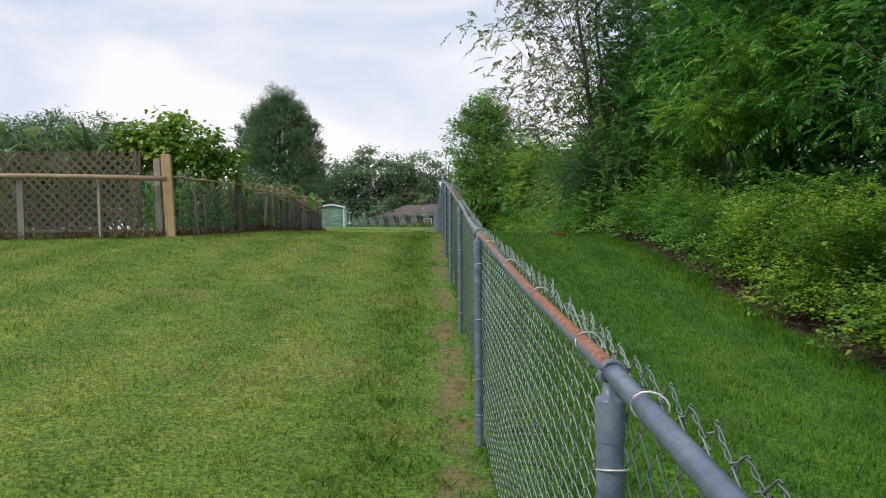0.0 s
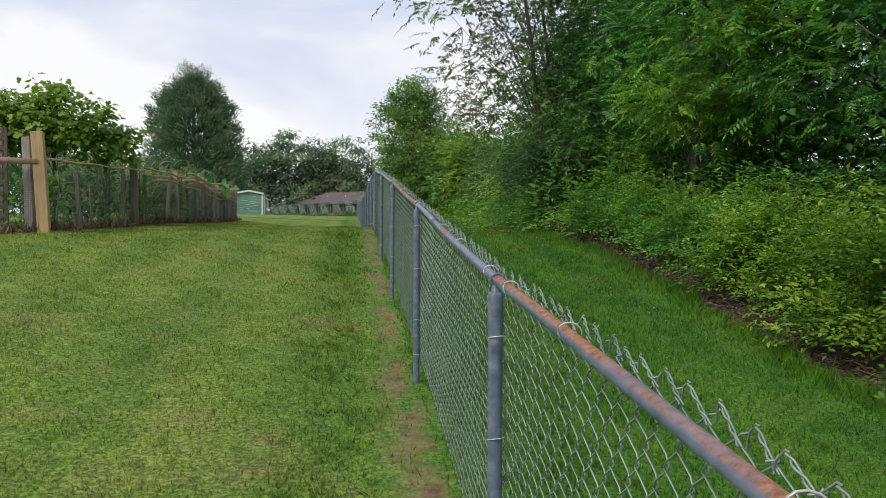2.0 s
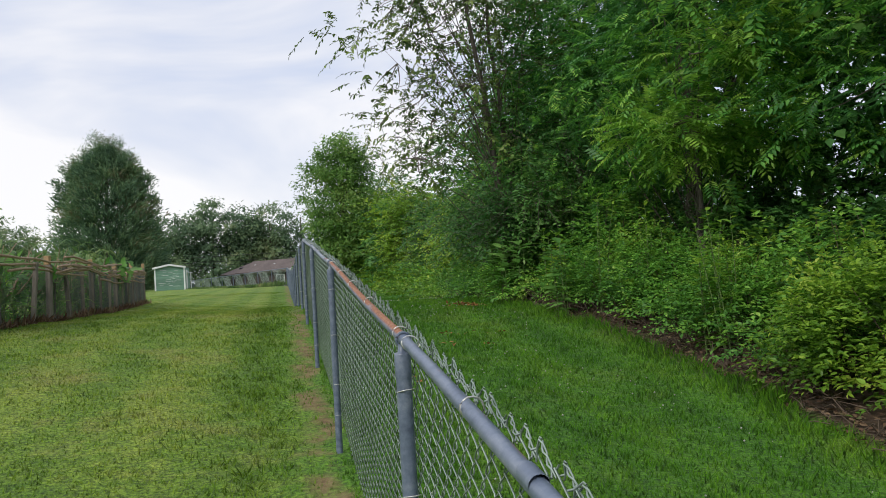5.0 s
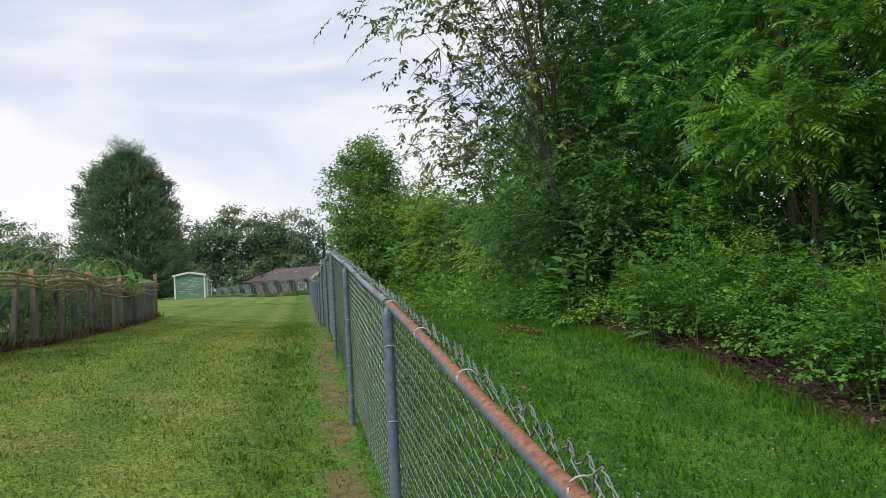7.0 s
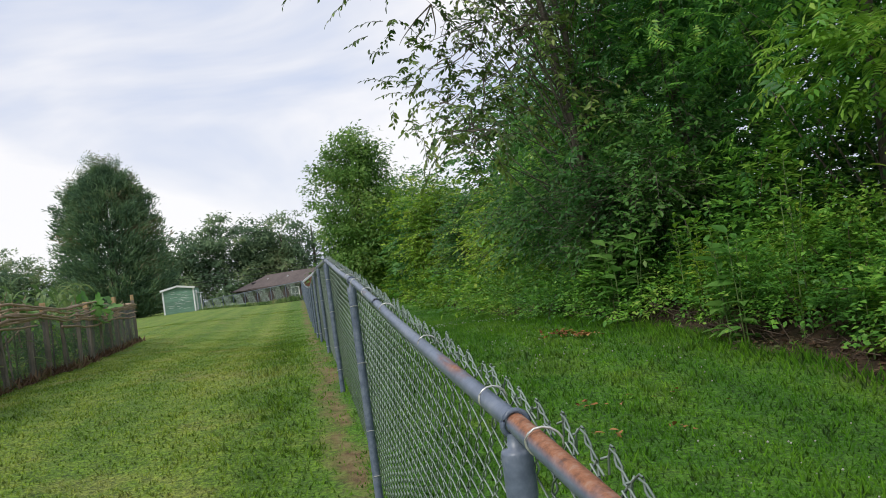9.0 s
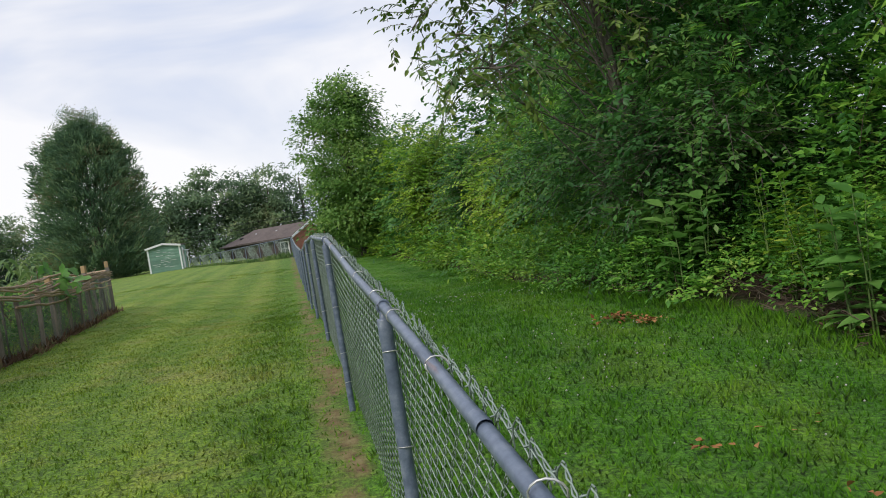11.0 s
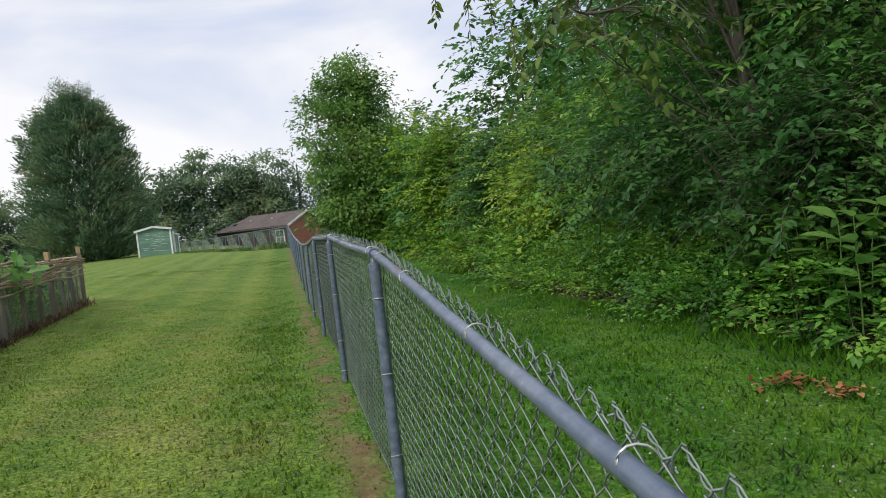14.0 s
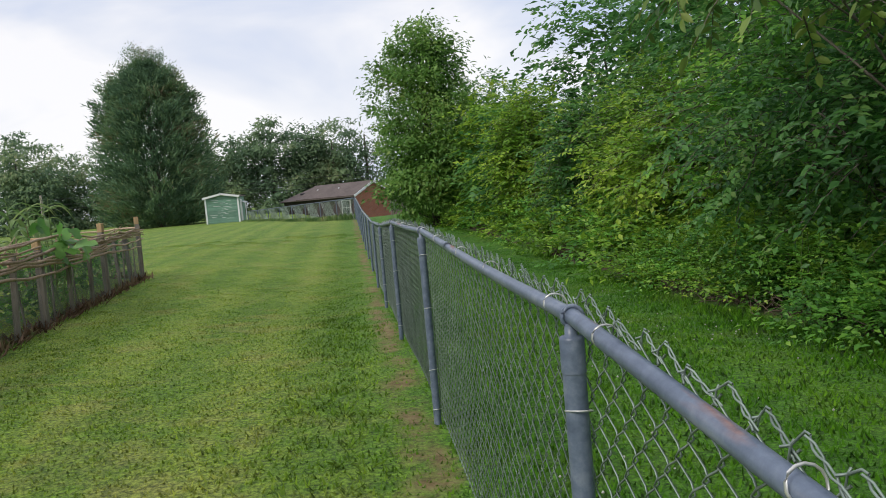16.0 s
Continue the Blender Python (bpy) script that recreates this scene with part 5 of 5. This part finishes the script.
def build_wires():
    t = thing("utility_wires", "thin dark overhead wires before the far trees", "wires", at=(-12, 96, 5))
    for k, (dz, dy) in enumerate(((0, 0), (0.45, 1.0), (1.0, 0.4))):
        u = np.linspace(0, 1, 12)
        p = np.stack([-30 + 50 * u, 96 + dy - 4 * u, 4.1 + dz + 0.4 * u - 1.2 * u * (1 - u)], -1)
        v, f = tubes([p], 0.018, 4)
        part_np("wire", v - np.array([-12, 96, 5]), f, M_DARK, t)
    for x, y, z in ((-30, 96.5, 5.6), (20, 92.5, 6.0)):
        v, f = tubes([[(x, y, gz(x, y) - 0.2), (x, y, z)]], [[0.16, 0.12]], 8)
        part_np("pole", v - np.array([-12, 96, 5]), f, M_OLDWOOD, t)


build_wires()

# ---- vegetable garden ----
SIDE = np.array([[-4.68, 14.05], [-4.2, 16.2], [-3.88, 18.5], [-3.82, 20.5], [-3.9, 22.5], [-4.02, 25.0], [-4.22, 28.3], [-4.42, 31.8]])
FRONT = np.array([[-4.68, 14.05], [-7.05, 13.55], [-9.4, 13.1], [-11.8, 12.7], [-14.0, 12.4]])
BACK = np.array([[-4.42, 31.8], [-5.6, 33.0], [-8.5, 33.6], [-12.0, 34.0]])


def along(line, s):
    seg = np.r_[0, np.cumsum(np.linalg.norm(np.diff(line, axis=0), axis=1))]
    return np.stack([np.interp(s, seg, line[:, 0]), np.interp(s, seg, line[:, 1])], -1), seg[-1]


def timber(name, x, y, h, w, mat, parent, o, lean=(0, 0), label="", z0=None):
    z = gz(x, y) - 0.1 if z0 is None else z0
    bm = box_bm((w, w * 0.9, h + 0.1), (0, 0, (h + 0.1) / 2), 0.006)
    m = Matrix.Translation((x - o[0], y - o[1], z - o[2])) @ Euler((lean[1], lean[0], 0.3 * math.sin(7 * x + y))).to_matrix().to_4x4()
    bmesh.ops.transform(bm, matrix=m, verts=bm.verts)
    return part(name, bm, mat, parent, label)


def netting(line, h, parent, o, gap=0.03):
    """Square-meshed garden net: upright and level strands."""
    total = along(line, 0)[1]
    s = np.arange(0, total, gap)
    p = along(line, s)[0]
    z = ground_z(p[:, 0], p[:, 1])
    low = np.stack([p[:, 0], p[:, 1], z], -1)
    top = low + np.array([0, 0, h]) + np.stack([0.02 * np.sin(4 * s), 0 * s, 0.03 * np.sin(2.2 * s)], -1)
    v1, f1 = tubes(np.stack([low, top], 1), 0.0018, 3)
    rows = []
    s2 = np.linspace(0, total, 60)
    p2 = along(line, s2)[0]
    z2 = ground_z(p2[:, 0], p2[:, 1])
    for k in np.arange(0.02, h, gap):
        rows.append(np.stack([p2[:, 0], p2[:, 1], z2 + k], -1))
    v2, f2 = tubes(np.array(rows), 0.0018, 3)
    v, f = merge([(v1, f1), (v2, f2)])
    return part_np("net", v - o, f, M_NET, parent, "dark weathered netting")


def poles(line, s0, s1, h, n, parent, o, r, wob=0.05, rad=0.022, label=""):
    for k in range(n):
        a, b = s0 + (s1 - s0) * r.random() * 0.25 * (n > 1), s1 - (s1 - s0) * r.random() * 0.25
        s = np.linspace(a, b, 12)
        p = along(line, s)[0]
        z = ground_z(p[:, 0], p[:, 1]) + h + r.normal(0, 0.09) + 0.7 * wob * np.sin(1.3 * s + 6 * r.random()) + 0.008 * np.sin(6 * s + k)
        q = np.stack([p[:, 0] + 0.06 + r.normal(0, 0.007, 12), p[:, 1], z], -1)
        v, f = tubes([q], [np.linspace(rad, rad * 0.5, 12) * (0.9 + 0.2 * r.random(12))], 7, caps_on=True)
        part_np("branch_rail", v - o, f, M_POLE, parent, label or "bent peeled branch tied on as a rail", True)


def build_garden_fence():
    o = np.array([-4.68, 14.05, gz(-4.68, 14.05)])
    t = thing("garden_fence", "rustic garden fence of posts, netting and bent branches", "fence", at=tuple(o))
    r = np.random.default_rng(15)
    # stout corner pair
    timber("post", -4.63, 14.02, 1.47, 0.16, M_TANWOOD, t, o, (-0.05, 0), "stout tan timber corner post")
    timber("post", -4.84, 14.10, 1.40, 0.13, M_OLDWOOD, t, o, (-0.03, 0))
    for s in (1.15, 2.42, 3.7, 5.0, 6.4, 7.9):
        p = along(FRONT, s)[0]
        timber("post", p[0], p[1], 1.10 + 0.03 * math.sin(s * 9), 0.10 if s in (2.42, 5.0) else 0.05, M_OLDWOOD, t, o, (r.normal(0, 0.02), 0))
    for s, h, w, m, ln in ((1.0, 0.95, 0.06, M_OLDWOOD, 0.02), (2.4, 1.02, 0.05, M_OLDWOOD, 0.1), (2.9, 1.30, 0.13, M_OLDWOOD, 0.05), (4.4, 0.98, 0.065, M_OLDWOOD, -0.06), (5.2, 1.12, 0.085, M_TANWOOD, 0.02), (6.3, 1.0, 0.065, M_OLDWOOD, 0.08), (7.4, 0.95, 0.07, M_OLDWOOD, -0.04), (8.3, 1.14, 0.085, M_TANWOOD, 0.0), (9.3, 0.95, 0.055, M_OLDWOOD, 0.05), (10.4, 1.0, 0.065, M_OLDWOOD, -0.03), (11.4, 1.16, 0.085, M_TANWOOD, 0.01), (12.6, 0.95, 0.055, M_OLDWOOD, 0.05), (13.7, 0.92, 0.055, M_OLDWOOD, -0.02), (14.7, 1.26, 0.085, M_TANWOOD, 0.0), (15.7, 0.95, 0.055, M_OLDWOOD, 0.03), (16.6, 0.95, 0.07, M_OLDWOOD, 0.0), (17.6, 1.30, 0.085, M_TANWOOD, 0.02)):
        p = along(SIDE, s)[0]
        fresh = m is M_TANWOOD
        lean = (r.normal(0, 0.03), 0.0 if fresh else ln)
        timber("post", p[0], p[1], h - (0.15 if fresh else 0), w, M_STAKE, t, o, lean)
        if fresh:
            timber("post_top", p[0], p[1], 0.05, w + 0.004, M_TANWOOD, t, o, lean, "fresh tan sawn end", gz(p[0], p[1]) + h - 0.15)
    for line in (SIDE, FRONT, BACK):
        netting(line, 0.92, t, o)
    for s in np.arange(0.4, 17.8, 1.05):
        p = along(SIDE, s)[0]
        timber("stake", p[0] - 0.05, p[1], 0.72 + 0.22 * r.random(), 0.026, M_STAKE, t, o, (r.normal(0, 0.06), r.normal(0, 0.07)))
    # one long straight pole along the front, bent ones along the side
    p = along(FRONT, np.linspace(0, 9.5, 10))[0]
    q = np.stack([p[:, 0], p[:, 1] - 0.09, np.linspace(o[2] + 1.03, o[2] + 1.12, 10) + 0.015 * np.sin(np.arange(10))], -1)
    v, f = tubes([q], [np.linspace(0.045, 0.032, 10)], 9, caps_on=True)
    part_np("long_pole", v - o, f, M_POLE, t, "long peeled pole lashed along the posts", True)
    for s0, s1, h, n, wob in ((0.0, 3.6, 0.98, 1, 0.03), (2.4, 8.0, 0.96, 3, 0.05), (5.0, 12.0, 0.92, 6, 0.06), (9.0, 15.5, 0.92, 6, 0.06), (12.5, 18.2, 0.92, 6, 0.05), (14.8, 18.4, 1.0, 4, 0.04)):
        poles(SIDE, s0, s1, h, n, t, o, r, wob)
    poles(BACK, 0.0, 4.0, 0.95, 3, t, o, r, 0.04)
    for k in range(46):
        s = 2.4 + (14.5 if k % 2 else 6.0) * r.random()
        p = along(SIDE, s)[0]
        a = np.array([p[0] - 0.35 - 0.5 * r.random(), p[1] + r.normal(0, 0.3), gz(p[0], p[1]) + 0.5])
        b = a + np.array([r.normal(0.25, 0.25), r.normal(0, 0.7), 0.45 + 0.4 * r.random()])
        v, f = tubes([limb_path(a, b, 6, 0.1, r)], [np.linspace(0.016, 0.006, 6)], 6)
        part_np("loose_stick", v - o, f, M_POLE, t, "rough stick woven into the fence", True)


build_garden_fence()


def build_dry_weeds():
    r = np.random.default_rng(44)
    ps = []
    for line, n in ((SIDE, 2600), (FRONT, 1700), (BACK, 700)):
        q = along(line, along(line, 0)[1] * r.random(n))[0] + r.normal(0, 0.07, (n, 2))
        ps.append(q)
    q = np.vstack(ps)
    n = len(q)
    p = np.stack([q[:, 0], q[:, 1], ground_z(q[:, 0], q[:, 1]) + 0.01], -1)
    d = np.stack([r.normal(0, 0.5, n), r.normal(0, 0.5, n), 0.3 + r.random(n)], -1)
    v, f = scatter(LEAF, p, d, r.normal(0, 1, (n, 3)), 0.05 + 0.16 * r.random(n) ** 2, np.full(n, 0.4))
    tagged(part_np("dry_weeds", v, f, M_DRYWEED), "brown dry weeds along the foot of the garden netting", "weeds", kind="stuff")


build_dry_weeds()


def build_lattice(x0, x1, y, z0, z1, label):
    t = thing("lattice_panel", label, "lattice", "lattice panels", at=((x0 + x1) / 2, y, z0))
    o = np.array([(x0 + x1) / 2, y, z0])
    w, h = x1 - x0, z1 - z0
    for s in (-1, 1):
        for c in np.arange(-h, w, 0.175):
            a, b = max(0, c), min(w, c + h)
            za, zb = (a - c), (b - c)
            if b - a < 0.08:
                continue
            if s < 0:
                za, zb = h - za, h - zb
            mx, mz, ln = (a + b) / 2 - w / 2, (za + zb) / 2, math.hypot(b - a, zb - za)
            part("slat", box_bm((ln, 0.008, 0.042), (mx, 0.005 * s, mz), 0.0, Matrix.Rotation(-math.atan2(zb - za, b - a), 4, "Y")), M_LATTICE, t)
    for z in (0.0,):
        part("frame_rail", box_bm((w + 0.08, 0.03, 0.045), (0, 0, z), 0.004), M_LATTICE, t)
    for x in (-w / 2, w / 2):
        part("frame_rail", box_bm((0.045, 0.03, h), (x, 0.0, h / 2), 0.004), M_LATTICE, t)
    for x in (-w / 2 + 0.1, w / 2 - 0.1):
        part("stake", box_bm((0.06, 0.06, z1 - gz(x + o[0], y) + 0.1), (x, 0.05, (gz(x + o[0], y) - 0.1 + z1) / 2 - z0), 0.004), M_OLDWOOD, t)


gl0 = gz(-8, 14.6)
build_lattice(-9.4, -5.45, 14.75, gl0 + 0.10, gl0 + 1.60, "brown wooden lattice panel behind the garden netting")
build_lattice(-13.4, -9.5, 14.6, gl0 + 0.10, gl0 + 1.60, "brown wooden lattice panel behind the garden netting")


def build_vine():
    x, y = -5.35, 16.4
    z = gz(x, y)
    plant_tree("grape_vine", "bushy grape vine trained over a post, bright green", "vine", (x, y, z - 0.05), ([(x, y, z - 0.05), (x + 0.05, y, z + 0.7), (x - 0.03, y, z + 1.3), (x, y, z + 2.0)], 0.05), [(x - 0.1, y, z + 1.85, 1.15, 0.95, 0.50), (x + 0.55, y, z + 1.55, 0.85, 0.8, 0.48), (x - 0.55, y + 0.1, z + 1.7, 0.8, 0.7, 0.42), (x - 0.1, y, z + 2.2, 0.6, 0.6, 0.34)], 190, 24, 0.13, LOBED, 0.095, M_VINE, 33, limbs=16, twigs=34, droop=0.4)


build_vine()


def build_stalk(x, y, h, n, size, seed, label, name="corn_plant", wide=0.28, bow=1.0):
    """A stalk with long arching strap leaves."""
    r = np.random.default_rng(seed)
    z = gz(x, y)
    t = thing(name, label, "plant", "garden crops", at=(x, y, z))
    v, f = tubes([[(0, 0, -0.03), (0.02, 0, h * 0.5), (0.03 * math.sin(seed), 0.02, h)]], [[0.016, 0.012, 0.004]], 6)
    part_np("stalk", v, f, M_STEM, t, smooth=True)
    pv, pf = [], []
    for k in range(n):
        a = 2.5 * k + r.random()
        z0 = h * (0.15 + 0.8 * k / n)
        u = np.linspace(0, 1, 6)
        ln = size * (0.7 + 0.5 * r.random())
        c = np.stack([np.cos(a) * ln * u * 0.8, np.sin(a) * ln * u * 0.8, z0 + ln * (0.95 * u - bow * (0.7 + 0.6 * r.random()) * u * u)], -1)
        wd = np.array([0.02, 0.045, 0.05, 0.04, 0.025, 0.003]) * wide / 0.28
        sd = np.array([-np.sin(a), np.cos(a), 0])
        vv = np.concatenate([c - sd * wd[:, None], c + np.array([0, 0, -0.012]), c + sd * wd[:, None]])
        ff = [(i, i + 1, i + 7, i + 6) for i in range(5)] + [(i + 6, i + 7, i + 13, i + 12) for i in range(5)]
        pv.append((vv, np.array(ff)))
    v, f = merge(pv)
    part_np("leaves", v, f, M_CORN, t)


r_g = np.random.default_rng(19)
for i in range(44):
    u = i / 43
    build_stalk(-4.75 - 2.6 * r_g.random(), 19.0 + 12.0 * u, 1.5 + 0.35 * r_g.random(), 11, 0.66, 1000 + i, "green corn plant with arching strap leaves in the garden")
for i in range(22):
    build_stalk(-6.2 - 6.0 * r_g.random(), 16.0 + 2.5 * r_g.random(), 1.8 + 0.6 * r_g.random(), 11, 0.8, 1100 + i, "tall green corn plant with arching strap leaves in the garden")
for i in range(18):
    build_stalk(-6.4 - 0.33 * i + 0.2 * math.sin(3 * i), 15.5 + 0.9 * r_g.random(), 2.05 + 0.35 * r_g.random(), 13, 0.75, 1150 + i, "tall pale green corn plant rising above the lattice", wide=0.5)
build_stalk(-6.95, 16.2, 1.85, 22, 0.95, 1200, "spiky yucca-like plant with stiff upright leaves", "spiky_plant", 0.35, 0.25)
for i in range(14):
    sp = along(SIDE, 2.6 + 0.55 * i)[0]
    build_stalk(float(sp[0]) - 0.4 - 0.2 * math.sin(i * 2), float(sp[1]), 1.25 + 0.2 * math.sin(i * 3.7), 9, 0.5, 1220 + i, "pale withered corn plant leaning on the fence", "withered_corn", 0.22, 0.8)


def build_squash(x, y, z, n, w, seed):
    r = np.random.default_rng(seed)
    t = thing("squash_plant", "squash vine with big green leaves over the garden fence", "plant", "garden crops", at=(x, y, gz(x, y)))
    p = np.stack([r.normal(0, w * 0.5, n), r.normal(0, w, n), z - gz(x, y) + r.normal(0, 0.16, n)], -1)
    d = r.normal(0, 0.6, (n, 3)) + np.array([0.7, -0.2, -0.35])
    v, f = scatter(LOBED, p, d, np.array([0.5, -0.3, 0.9]) + r.normal(0, 0.3, (n, 3)), 0.17 + 0.12 * r.random(n), np.full(n, 1.1))
    part_np("leaves", v, f, M_POKE, t)
    for q in p[:8]:
        v, f = tubes([limb_path((r.normal(0, 0.05), r.normal(0, 0.1), 0), q, 6, 0.15, r)], [np.linspace(0.01, 0.004, 6)], 5)
        part_np("stem", v, f, M_STEM, t, smooth=True)


build_squash(-4.15, 26.0, 2.40, 30, 0.42, 1301)
build_squash(-4.35, 19.5, 2.3, 26, 0.6, 1302)
build_squash(-4.6, 23.0, 2.35, 26, 0.7, 1303)


# low crops and weeds behind the netting
def build_bed(x, y, n, w, d, h, seed, mat):
    r = np.random.default_rng(seed)
    t = thing("bean_bush", "low leafy garden crop behind the dark netting", "plant", "garden crops", at=(x, y, gz(x, y)))
    p = np.stack([r.uniform(-w, w, n), r.uniform(-d, d, n), h * r.random(n) ** 0.8 + 0.04], -1)
    p[:, 2] += ground_z(x + p[:, 0], y + p[:, 1]) - gz(x, y)
    v, f = scatter(BROAD, p, r.normal(0, 1, (n, 3)) + np.array([0, 0, 0.2]), np.array([0, 0, 1.0]) + r.normal(0, 0.4, (n, 3)), 0.07 + 0.06 * r.random(n), np.full(n, 1.2))
    part_np("leaves", v, f, mat, t)
    b = p[:: max(1, n // 12)]
    v, f = merge([tubes([limb_path((q[0] * 0.7, q[1] * 0.7, 0.0), q, 4, 0.1, r)], [np.linspace(0.007, 0.003, 4)], 4) for q in b])
    tagged(part_np("stemwork", v, f, M_STEM, t), kind="stuff")


k = 0
for yy in np.arange(15.2, 32, 1.5):
    xs = along(SIDE, (yy - 14.05) * 1.01)[0][0]
    build_bed(float(xs) - 0.75, float(yy), 420, 0.45, 0.75, 0.85, 1400 + k, M_WOODS if k % 2 else M_HEDGE_B)
    k += 1
for xx in np.arange(-5.6, -13, -1.6):
    build_bed(float(xx), 15.6, 360, 0.8, 0.4, 0.9, 1450 + k, M_WOODS if k % 2 else M_HEDGE_B)
    k += 1
